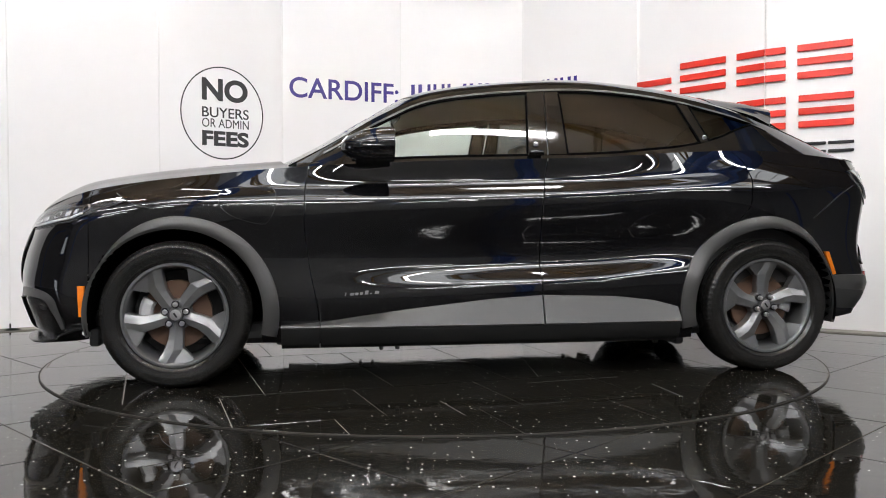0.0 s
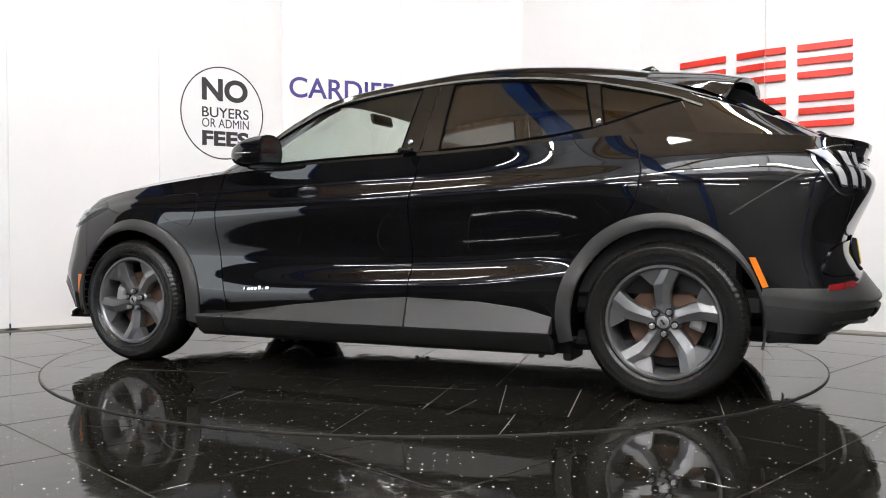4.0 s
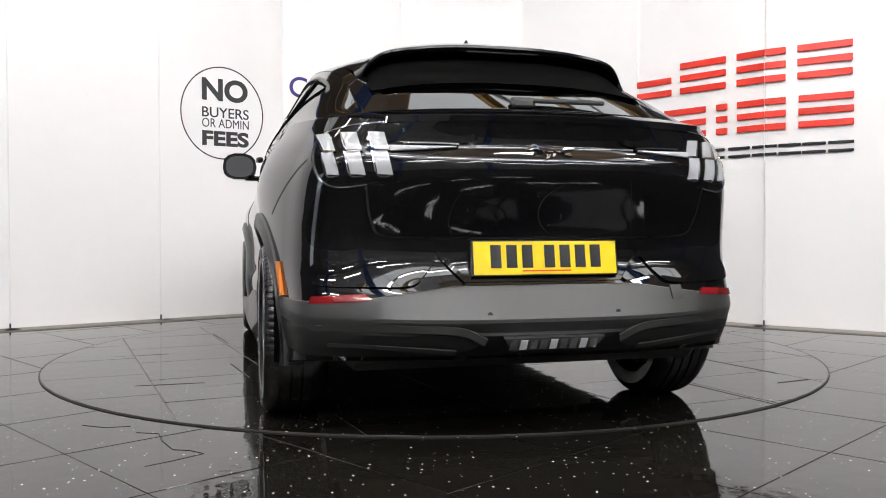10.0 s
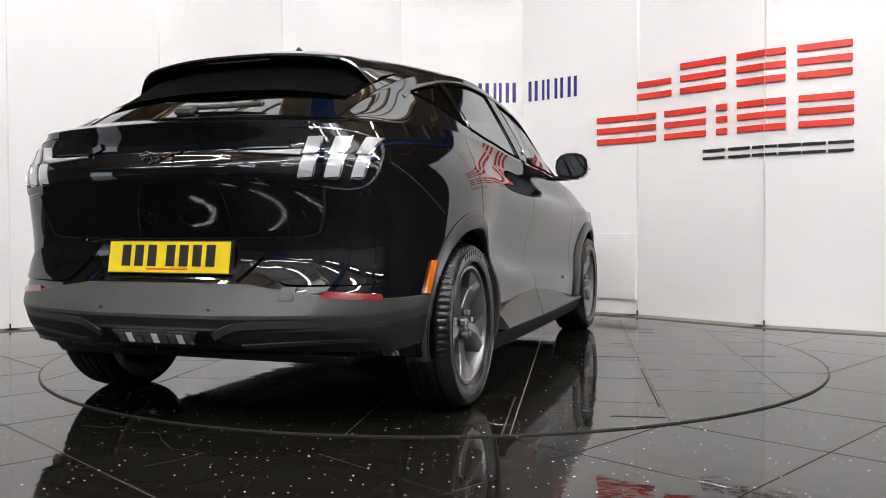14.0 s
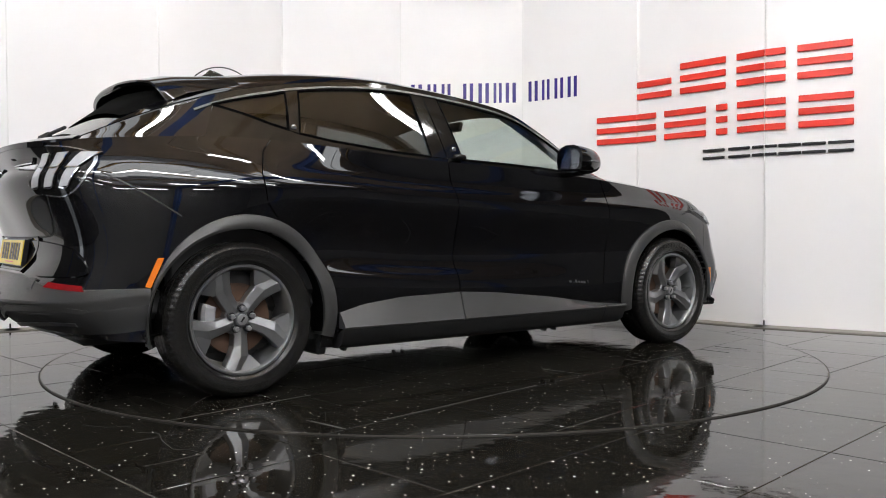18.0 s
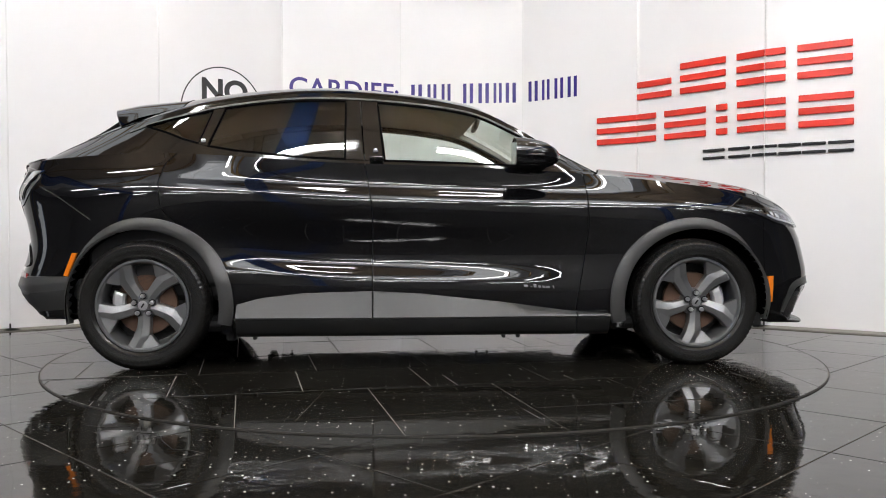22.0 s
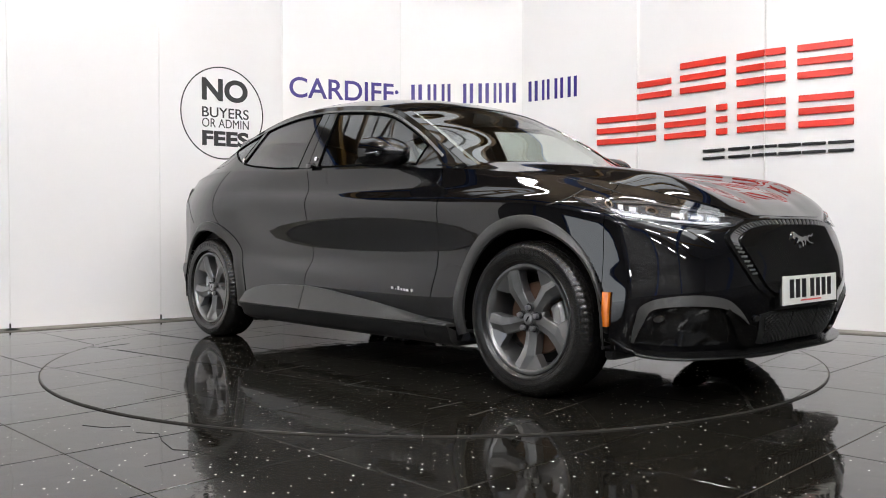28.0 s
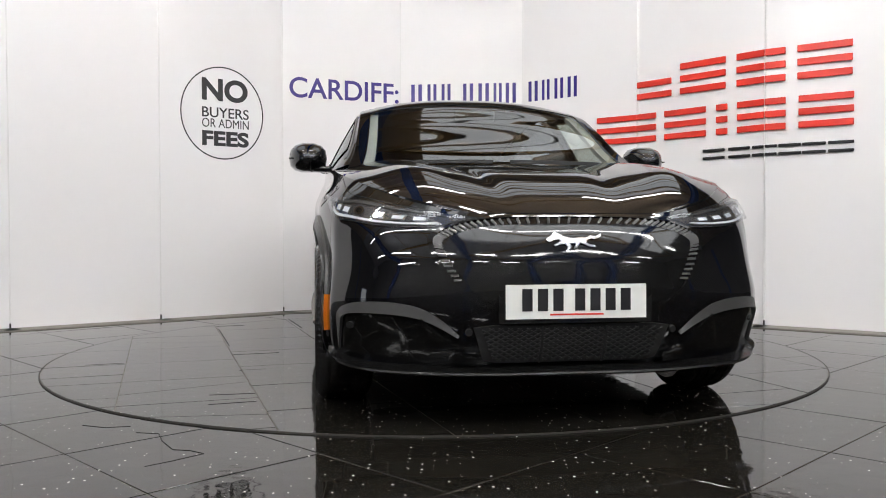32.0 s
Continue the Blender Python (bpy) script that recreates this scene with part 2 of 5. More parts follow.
# ---- the room ----
# corners of the ring of wall sheets, seen from above
RING = [(-6.1, -0.9), (-5.15, -0.17), (-4.2, 0.52), (-3.255, 1.21), (-2.327, 1.892), (-1.412, 2.574), (-0.34, 3.03), (0.847, 2.90), (1.784, 2.162), (2.564, 1.289), (3.55, 0.58), (3.96, 0.286)]
FIRST = 2
WALL_TOP = 3.03


def wall_frame(i):
    """Origin, direction along the sheet, the way that it faces, and its length."""
    a, b = Vector((*RING[i], 0)), Vector((*RING[i + 1], 0))
    d = b - a
    return a, d.normalized(), Vector((d.y, -d.x, 0)).normalized(), d.length


def wall_pose(i, s, z, off=0.0):
    """A pose on the sheet, with x along it, y up and z out of it."""
    a, d, n, _ = wall_frame(i)
    m = Matrix((d, Vector((0, 0, 1)), n)).transposed().to_4x4()
    m.translation = a + d * s + n * off + Vector((0, 0, z))
    return m


def build_walls():
    wall = tagged(new("wall_ring"), "ring of glossy white wall sheets with raised joints", "wall", "", "structure")
    for i in range(len(RING) - 1):
        a, d, n, length = wall_frame(i)
        bm = bmesh.new()
        rot = Matrix((d, -n, Vector((0, 0, 1)))).transposed()
        box(bm, a + d * length / 2 - n * 0.02 + Vector((0, 0, WALL_TOP / 2)), (length - 0.002, 0.04, WALL_TOP - .008), rot, 0.002)
        finish("panel", bm, WALL, wall, smooth=False)
        bm = bmesh.new()
        box(bm, a + d * length / 2 - n * 0.05 + Vector((0, 0, WALL_TOP / 2)), (length + 0.02, 0.02, WALL_TOP - .02), rot, 0.0)
        finish("backing", bm, JOINT, wall, smooth=False)
        if i:
            bm = bmesh.new()
            wide = i - FIRST in (6, 7)
            for off in (-0.006, 0.006) if wide else (0.0,):
                box(bm, a + d * off + n * (0.002 if wide else -0.001) + Vector((0, 0, WALL_TOP / 2 + .03)), (0.009, 0.010, WALL_TOP - 0.07), rot, 0.0025)
            finish("joint_strip", bm, JOINT, wall, smooth=False)
            bm = bmesh.new()
            box(bm, a + n * 0.004 + Vector((0, 0, .022)), (0.012, 0.010, 0.044), rot, 0.002)
            finish("joint_gap", bm, GAP_DARK, wall, "dark open foot of the joint", smooth=False)
        bm = bmesh.new()
        box(bm, a + d * length / 2 - n * 0.02 + Vector((0, 0, WALL_TOP + .012)), (length, 0.06, 0.024), rot, 0.004)
        finish("wall_cap", bm, STEEL_BLUE, wall, "thin blue cap on the wall sheets", smooth=False)
        # grey dull band of floor along the foot of the wall
        bm = bmesh.new()
        box(bm, a + d * length / 2 + n * 0.09 + Vector((0, 0, 0.002)), (length + .1, 0.20, 0.012), rot, 0.0)
        tagged(finish("floor_edging", bm, EDGING, smooth=False), "dull grey cement band along the foot of the wall", "floor", "", "structure")


build_walls()
R_TABLE = 2.233


def clip_to_circle(poly, radius, n=72):
    """The part of a convex polygon inside a circle round the origin."""
    for k in range(n):
        a = 2 * math.pi * (k + 0.5) / n
        nx, ny, lim = math.cos(a), math.sin(a), radius * math.cos(math.pi / n)
        out = []
        for i in range(len(poly)):
            p, q = poly[i], poly[(i + 1) % len(poly)]
            dp, dq = p[0] * nx + p[1] * ny - lim, q[0] * nx + q[1] * ny - lim
            if dp <= 0:
                out.append(p)
            if (dp < 0 < dq) or (dq < 0 < dp):
                f = dp / (dp - dq)
                out.append((p[0] + (q[0] - p[0]) * f, p[1] + (q[1] - p[1]) * f))
        poly = out
        if len(poly) < 3:
            return []
    return poly


def slab(poly, top, thick, tilt=(0, 0), edge=0.0012):
    """A tile of any outline with a slightly broken edge."""
    bm = bmesh.new()
    cx = sum(p[0] for p in poly) / len(poly)
    cy = sum(p[1] for p in poly) / len(poly)

    def up(x, y, k, h):
        d = math.hypot(x - cx, y - cy) or 1
        f = 1 - k / d
        return (cx + (x - cx) * f, cy + (y - cy) * f, h + (x - cx) * tilt[0] + (y - cy) * tilt[1])
    a = [bm.verts.new(up(x, y, edge * 1.5, top)) for x, y in poly]
    b = [bm.verts.new(up(x, y, 0, top - edge * .6)) for x, y in poly]
    c = [bm.verts.new(up(x, y, 0, top - thick)) for x, y in poly]
    bm.faces.new(a)
    n = len(poly)
    for p, q in ((a, b), (b, c)):
        for i in range(n):
            bm.faces.new((p[i], q[i], q[(i + 1) % n], p[(i + 1) % n]))
    bmesh.ops.recalc_face_normals(bm, faces=bm.faces[:])
    return bm


def build_floor():
    rng = random.Random(4)
    bm = bmesh.new()
    box(bm, (0, -1.5, -0.103), (28.2, 21.2, 0.2))
    floor = tagged(finish("floor", bm, GROUT, smooth=False), "black polished granite tile floor with grey joints", "floor", "", "structure")
    ang = radians(-45.5)
    d, e = (math.cos(ang), math.sin(ang)), (-math.sin(ang), math.cos(ang))
    gap = 0.0022
    for i in range(-16, 17):
        for j in range(-16, 17):
            s0, t0 = 2.075 + 0.6 * i, -0.19 + 0.6 * j
            cs, ct = s0 + .3, t0 + .3
            cx, cy = cs * d[0] + ct * e[0], cs * d[1] + ct * e[1]
            if math.hypot(cx, cy) < R_TABLE - 0.46 or cy > 3.4 or cy < -5.4 or abs(cx) > 4.6 or cy > 3.9 - abs(cx) * .72:
                continue
            poly = [((s0 + a) * d[0] + (t0 + b) * e[0], (s0 + a) * d[1] + (t0 + b) * e[1]) for a, b in ((gap, gap), (.6 - gap, gap), (.6 - gap, .6 - gap), (gap, .6 - gap))]
            finish("tile", slab(poly, 0.0, 0.008, (rng.gauss(0, .0011), rng.gauss(0, .0011))), TILE, floor, smooth=False)
    # cracks in the polished tiles beside the turntable
    for line in (((-1.103, -2.142), (-1.013, -2.161), (-.965, -2.27), (-.892, -2.387), (-.83, -2.40), (-.772, -2.44)), ((-.772, -2.44), (-.85, -2.53), (-.916, -2.592)), ((-1.35, -2.02), (-1.25, -2.06), (-1.16, -2.04))):
        bm = sweep(bmesh.new(), [Vector((x, y, .0008)) for x, y in line], [(-.0011, -.001), (.0011, -.001), (.0011, .0006), (-.0011, .0006)])
        finish("crack", bm, GAP_DARK, floor, "dark crack in a floor tile", smooth=False)
    # plain far floor
    bm = bmesh.new()
    box(bm, (0, -8.2, -0.0055), (27.8, 7.6, 0.008))
    finish("far_floor", bm, TILE, floor, smooth=False)
    for s in (1, -1):
        bm = bmesh.new()
        box(bm, (s * 8.85, 0.5, -0.006), (10.1, 9.8, 0.008))
        finish("far_floor", bm, TILE, floor, smooth=False)


def build_turntable():
    table_ob = thing("turntable", "round turntable flush with the floor, laid with black polished tiles", "turntable")
    bm = bmesh.new()
    cyl(bm, (0, 0, -.0005), R_TABLE, .008, "z", 128)
    part("bed", bm, GROUT, table_ob, smooth=False)
    rng = random.Random(9)
    ang = radians(10.2)
    d, e = (math.cos(ang), math.sin(ang)), (-math.sin(ang), math.cos(ang))
    gap = 0.002
    shift = {}
    for j in range(-5, 5):
        shift[j] = rng.choice([0.0, 0.2, 0.3, 0.41])
        for i in range(-6, 6):
            s0, t0 = shift[j] + 0.6 * i, -0.63 + 0.59 * j
            quad = [(s0 + gap, t0 + gap), (s0 + .6 - gap, t0 + gap), (s0 + .6 - gap, t0 + .59 - gap), (s0 + gap, t0 + .59 - gap)]
            pieces = [quad]
            # a few cracked tiles
            if rng.random() < 0.3:
                f, g = rng.uniform(.25, .75), rng.uniform(.25, .75)
                h = 0.0012
                m1, m2 = s0 + gap + f * .596, s0 + gap + g * .596
                pieces = [[quad[0], (m1 - h, quad[0][1]), (m2 - h, quad[2][1]), quad[3]], [(m1 + h, quad[0][1]), quad[1], quad[2], (m2 + h, quad[2][1])]]
            for q in pieces:
                poly = clip_to_circle([(s * d[0] + t * e[0], s * d[1] + t * e[1]) for s, t in q], R_TABLE - .004)
                if poly:
                    part("tile", slab(poly, 0.006, 0.004, (rng.gauss(0, .0013), rng.gauss(0, .0013))), TILE, table_ob, smooth=False)
    # open joints: dark strips that paint the shade inside the empty gaps
    for x, y, length, a in ((.62, -1.07, .14, 101), (.02, -1.10, .28, 101), (.30, -1.9, .2, 102), (1.30, -1.11, .2, 93), (-.84, 1.53, .32, 91), (-1.56, -1.40, .21, 101), (-1.55, -1.41, .2, 101), (-.85, -1.38, 1.0, 10.2), (-1.67, -.91, .7, 10.2), (1.5, -1.09, .2, 101), (-.5, 1.2, .5, 10.2), (.9, 1.3, .6, 10.2), (.2, 1.75, .3, 100)):
        bm = bmesh.new()
        box(bm, (x, y, .0064), (length, .007, .0012), Euler((0, 0, radians(a))).to_matrix())
        part("open_joint", bm, GAP_DARK, table_ob, smooth=False)
    # steel rim and the gap round it
    bm = bmesh.new()
    rows = []
    for i in range(160):
        a = 2 * math.pi * i / 160
        rows.append([bm.verts.new((r * math.cos(a), r * math.sin(a), z)) for r, z in ((R_TABLE - .0014, .0061), (R_TABLE + .0014, .0061), (R_TABLE + .002, -.006), (R_TABLE - .002, -.006))])
    for i in range(160):
        p, q = rows[i], rows[(i + 1) % 160]
        for j in range(4):
            bm.faces.new((p[j], q[j], q[(j + 1) % 4], p[(j + 1) % 4]))
    bmesh.ops.recalc_face_normals(bm, faces=bm.faces[:])
    part("rim_joint", bm, RIM_GAP, table_ob, "dark joint round the turntable")
    return table_ob


build_floor()
turntable = build_turntable()


# ---- signs on the wall ----
def words(text, size, mat, name, squeeze=1.0, depth=0.004, bold=0.0):
    """Raised letters from the built-in font, standing on x with the base line at 0."""
    cu = bpy.data.curves.new(name, "FONT")
    cu.body, cu.size, cu.extrude, cu.offset = text, size, depth / 2, bold
    ob = bpy.data.objects.new(name, cu)
    scene.collection.objects.link(ob)
    me = bpy.data.meshes.new_from_object(ob.evaluated_get(bpy.context.evaluated_depsgraph_get()))
    bpy.data.objects.remove(ob)
    xs = [v.co.x for v in me.vertices]
    ys = [v.co.y for v in me.vertices]
    return me, min(xs), max(xs), min(ys), max(ys)


def word_on_wall(parent, text, i, s0, s1, z0, z1, mat, name="lettering", bold=0.0):
    me, x0, x1, y0, y1 = words(text, 1.0, mat, name, bold=bold)
    for v in me.vertices:
        v.co.x = (v.co.x - x0) / (x1 - x0) * (s1 - s0)
        v.co.y = (v.co.y - y0) / (y1 - y0) * (z1 - z0)
        v.co.z = 0.003 if v.co.z > 0 else -0.001
    me.materials.append(mat)
    ob = new(name, me)
    ob.parent = parent
    ob.matrix_basis = wall_pose(FIRST + i, s0, z0)
    return ob


def plain_bar(parent, i, s0, s1, z0, z1, mat, depth=0.004, name="plain_bar"):
    bm = bmesh.new()
    box(bm, ((s1 - s0) / 2, (z1 - z0) / 2, depth / 2 + .001), (s1 - s0, z1 - z0, depth), bevel=min(.003, depth / 3))
    ob = part(name, bm, mat, parent, smooth=False)
    ob.matrix_basis = wall_pose(FIRST + i, s0, z0)
    return ob


def build_signs():
    notice = thing("wall_notice", "round black line notice about fees lettered on the white wall", "sign")
    bm = bmesh.new()
    c = (0.563, 1.79)
    rows = []
    for k in range(96):
        a = 2 * math.pi * k / 96
        rows.append([bm.verts.new((math.cos(a) * r * .94, math.sin(a) * r, z)) for r, z in ((.408, .0), (.408, .003), (.397, .003), (.397, .0))])
    for k in range(96):
        p, q = rows[k], rows[(k + 1) % 96]
        for j in range(3):
            bm.faces.new((p[j], p[j + 1], q[j + 1], q[j]))
    bmesh.ops.recalc_face_normals(bm, faces=bm.faces[:])
    ring = part("ring", bm, LETTER_GREY, notice)
    ring.matrix_basis = wall_pose(FIRST + 2, *c)
    word_on_wall(notice, "NO", 2, .372, .796, 1.893, 2.092, LETTER_GREY, bold=.035)
    word_on_wall(notice, "BUYERS", 2, .372, .805, 1.748, 1.838, LETTER_GREY, bold=.008)
    word_on_wall(notice, "OR ADMIN", 2, .372, .805, 1.660, 1.738, LETTER_GREY, bold=.0)
    word_on_wall(notice, "FEES", 2, .372, .804, 1.498, 1.632, LETTER_GREY, bold=.04)
    city = thing("city_lettering", "dark blue lettering on the white wall above the car", "sign")
    word_on_wall(city, "CARDIFF:", 3, .065, 1.145, 1.994, 2.186, NAVY, bold=.012)
    number = thing("wall_number", "row of dark blue plain bars on the white wall", "sign")
    for i, s0, s1 in ((4, .097, .225), (4, .259, .365), (4, .397, .503), (4, .607, .724), (4, .756, .878), (4, .904, 1.0), (4, 1.019, 1.139), (5, .056, .18), (5, .207, .308), (5, .343, .455), (5, .482, .60)):
        w = s1 - s0
        for k in (0, 1):
            plain_bar(number, i, s0 + w * (.08 + .55 * k), s0 + w * (.36 + .55 * k), 1.988, 2.18, NAVY, .003)
    # firm's sign: a stack of plain red bars for each of its raised shapes, and small black ones below
    sign = thing("firm_sign", "large red raised bars with smaller black bars on the white wall", "sign")
    for i, s0, s1, rows in ((6, .0, .34, (0, 1)), (6, .427, .84, (0, 1, 2)), (6, .937, 1.168, (0, 1, 2)), (7, .0, .151, (0, 1, 2)), (7, .236, .619, (0, 1, 2))):
        for k in rows:
            z = 1.89 + k * .103
            plain_bar(sign, i, s0, s1, z, z + .052, LETTER_RED, .018)
    for i, s0, s1, rows in ((5, .80, 1.19, (0, 1, 2)), (6, .0, .19, (0, 1, 2)), (6, .275, .665, (0, 1, 2)), (6, .76, .856, (0, 1, 2)), (6, .943, 1.168, (0, 1, 2)), (7, .0, .153, (0, 1, 2)), (7, .247, .63, (0, 1, 2))):
        for k in rows:
            z = 1.52 + k * .098
            plain_bar(sign, i, s0, s1, z, z + .05, LETTER_RED, .018)
    for i, s0, s1 in ((6, .641, .833), (6, .867, 1.051), (6, 1.069, 1.165), (7, 0, .089), (7, .101, .266), (7, .273, .44), (7, .455, .632)):
        for z in (1.325, 1.387):
            plain_bar(sign, i, s0, s1, z, z + .022, LETTER_BLACK, .015)
    hatch = thing("wall_hatch", "flush white access hatch low in the wall", "hatch")
    bm = bmesh.new()
    box(bm, (.208, .295, .012), (.415, .59, .024), bevel=.004)
    part("door", bm, WALL, hatch, smooth=False).matrix_basis = wall_pose(FIRST + 5, .77, .136)


build_signs()


# ---- the shed beyond the white walls ----
def build_shed():
    for name, c, s in (("wall_north", (0, 9, 3), (28.2, .2, 6.4)), ("wall_west", (-14, -1.5, 3), (.2, 20.8, 6.4)), ("wall_east", (14, -1.5, 3), (.2, 20.8, 6.4)), ("wall_south", (0, -12, 3), (28.2, .2, 6.4))):
        bm = bmesh.new()
        box(bm, c, s)
        tagged(finish(name, bm, SHED, smooth=False), "dim wall of the workshop", "wall", "", "structure")
    bm = bmesh.new()
    box(bm, (0, -1.5, 6.3), (28.2, 21.2, .1))
    for k in range(-6, 7):
        box(bm, (0, -1.5 + k * 1.5, 6.2), (27.8, .08, .16))
    old = set(bm.faces)
    for k in range(13):
        box(bm, (-13 + k * 2.15 + .1, -8.2, 6.11), (2.05, 7.4, .03))
    for f in bm.faces:
        f.material_index = 0 if f in old else 1
    tagged(finish("ceiling", bm, [ROOF_BROWN, ROOF_GREY], smooth=False), "brown and grey boarded workshop roof", "ceiling", "", "structure")
    for x, w in ((-4.4, 4.4), (1.9, 4.4)):
        bm = bmesh.new()
        box(bm, (x, 2.6, 6.235), (w, 3.6, .02))
        light = tagged(finish("rooflight", bm, ROOFLIGHT, smooth=False), "pale translucent rooflight sheet", "rooflight", "rooflights", "structure")
        for k in range(1, 4):
            bm = bmesh.new()
            box(bm, (x, 2.6 - 1.8 + k * .9, 6.21), (w, .06, .03))
            part("glazing_bar", bm, FITTING, light, smooth=False)
    bm = bmesh.new()
    box(bm, (3.2, -6.7, 6.075), (11.4, 2.8, .02))
    light = tagged(finish("rooflight", bm, SKYLIGHT, smooth=False), "long bright translucent rooflight strip", "rooflight", "rooflights", "structure")
    for k in range(6):
        bm = bmesh.new()
        box(bm, (-2.4 + k * 2.24, -6.7, 6.05), (.05, 2.8, .03))
        part("glazing_bar", bm, FITTING, light, smooth=False)
    # unseen glowing sheet, added for a white reflection on the rear shoulder
    bm = bmesh.new()
    box(bm, (6.3, -3.7, 6.10), (4.4, 1.5, .02))
    light = tagged(finish("rooflight", bm, SKYLIGHT, smooth=False), "bright rooflight sheet, unseen, added for the shine on the car's rear shoulder", "rooflight", "rooflights", "structure")
    for k in (-1, 0, 1):
        bm = bmesh.new()
        box(bm, (6.3 + k * 1.3, -3.7, 6.075), (.05, 1.5, .03))
        part("glazing_bar", bm, FITTING, light, smooth=False)
    door = tagged(new("doorway"), "open workshop doorway full of daylight", "doorway", "", "structure")
    bm = bmesh.new()
    box(bm, (-13.88, -7.4, 1.5), (.02, 2.4, 3.0))
    part("daylight", bm, DOOR_DAY, door, smooth=False)
    for y, z, sy, sz in ((-8.7, 1.6, .2, 3.2), (-6.1, 1.6, .2, 3.2), (-7.4, 3.1, 2.8, .2)):
        bm = bmesh.new()
        box(bm, (-13.85, y, z), (.1, sy, sz))
        part("door_frame", bm, STEEL_BLUE, door, smooth=False)
    for x, y in ((-7.5, -11.7), (-1.2, -11.7), (5.0, -11.7), (-13.7, -3.5), (13.7, -8.0), (13.7, -3.5)):
        post = thing("steel_post", "blue painted steel post against the workshop wall", "post", "steel posts")
        bm = bmesh.new()
        for dx, sx in ((-.13, .03), (.13, .03)):
            box(bm, (x + dx, y, 2.61), (sx, .28, 5.22))
        box(bm, (x, y, 2.61), (.26, .03, 5.22))
        part("web", bm, STEEL_BLUE, post, smooth=False)
        bm = bmesh.new()
        box(bm, (x, y, .012), (.40, .40, .024))
        part("base_plate", bm, STEEL_BLUE, post, smooth=False)
    for x in (-7.5, -1.2, 5.0):
        beam = thing("roof_beam", "blue painted steel roof beam", "beam", "roof beams")
        bm = bmesh.new()
        box(bm, (x, -1.5, 5.75), (.34, 20.7, .03))
        box(bm, (x, -1.5, 5.30), (.34, 20.7, .03))
        box(bm, (x, -1.5, 5.52), (.03, 20.7, .45))
        part("girder", bm, STEEL_BLUE, beam, smooth=False)
        for k in range(9):
            bm = bmesh.new()
            box(bm, (x + 3.1, -11 + k * 2.1, 5.72), (6.6, .11, .10), Euler((0, radians(-3), radians(19 if k % 2 else -19))).to_matrix())
            part("brace", bm, BRACE, beam, smooth=False)


def build_strips():
    first = None
    for x, y, z, turn, _, length in STRIPS:
        if first is None:
            first = thing("strip_lamp", "white twin-tube ceiling strip light", "lamp", "strip lights")
            bm = bmesh.new()
            box(bm, (0, 0, .045), (1.6, .05, .06), bevel=.01)
            part("housing", bm, FITTING, first, smooth=False)
            for k in (-.045, .045):
                bm = bmesh.new()
                cyl(bm, (0, k, .012), .013, 1.5, "x", 12)
                part("tube", bm, TUBE, first)
            for k in (-.6, .6):
                bm = bmesh.new()
                cyl(bm, (k, 0, .075 + .80), .006, 1.64, "z", 8)
                part("drop_rod", bm, FITTING, first)
            first.matrix_basis = pose(x, y, z + .012, 0, 0, turn)
        else:
            copy_thing(first, pose(x, y, z + .012, 0, 0, turn))


build_shed()
build_strips()

# ---- the car ----
car = thing("car", "glossy black electric crossover car standing on the turntable", "car")

# seven lines round the left half of the body, each from the nose to the tail
SILL = [(2.235, 0, 0.232), (2.23, 0.35, 0.232), (2.128, 0.675, 0.235), (2.0, 0.812, 0.236), (1.93, 0.86, 0.24), (1.49, 0.87, 0.22), (0.95, 0.875, 0.2), (0.3, 0.875, 0.19), (-0.5, 0.875, 0.185), (-1, 0.875, 0.18), (-1.49, 0.87, 0.22), (-1.9, 0.86, 0.27), (-2.08, 0.77, 0.29), (-2.18, 0.4, 0.29), (-2.2, 0, 0.29)]
LOW = [(2.285, 0, 0.3), (2.275, 0.35, 0.3), (2.15, 0.69, 0.31), (2.015, 0.838, 0.32), (1.92, 0.883, 0.33), (1.49, 0.905, 0.32), (0.95, 0.895, 0.31), (0.3, 0.9, 0.3), (-0.5, 0.9, 0.3), (-1, 0.9, 0.3), (-1.49, 0.905, 0.32), (-1.9, 0.862, 0.36), (-2.1416, 0.761, 0.38), (-2.278, 0.395, 0.38), (-2.298, 0, 0.38)]
DOOR_LOW = [(2.33, 0, 0.46), (2.318, 0.35, 0.46), (2.203, 0.704, 0.462), (2.05, 0.852, 0.465), (1.92, 0.886, 0.46), (1.49, 0.912, 0.46), (0.95, 0.902, 0.43), (0.3, 0.912, 0.445), (-0.5, 0.914, 0.475), (-1, 0.908, 0.5), (-1.49, 0.915, 0.46), (-1.9, 0.87, 0.47), (-2.1574, 0.771, 0.48), (-2.297, 0.395, 0.49), (-2.312, 0, 0.49)]
DOOR_MID = [(2.32, 0, 0.6), (2.315, 0.35, 0.6), (2.183, 0.7, 0.605), (2.03, 0.834, 0.615), (1.893, 0.873, 0.625), (1.49, 0.912, 0.63), (0.95, 0.886, 0.61), (0.3, 0.862, 0.6), (-0.5, 0.853, 0.61), (-1, 0.868, 0.65), (-1.49, 0.925, 0.65), (-1.9, 0.87, 0.66), (-2.1232, 0.756, 0.66), (-2.211, 0.395, 0.66), (-2.221, 0, 0.66)]
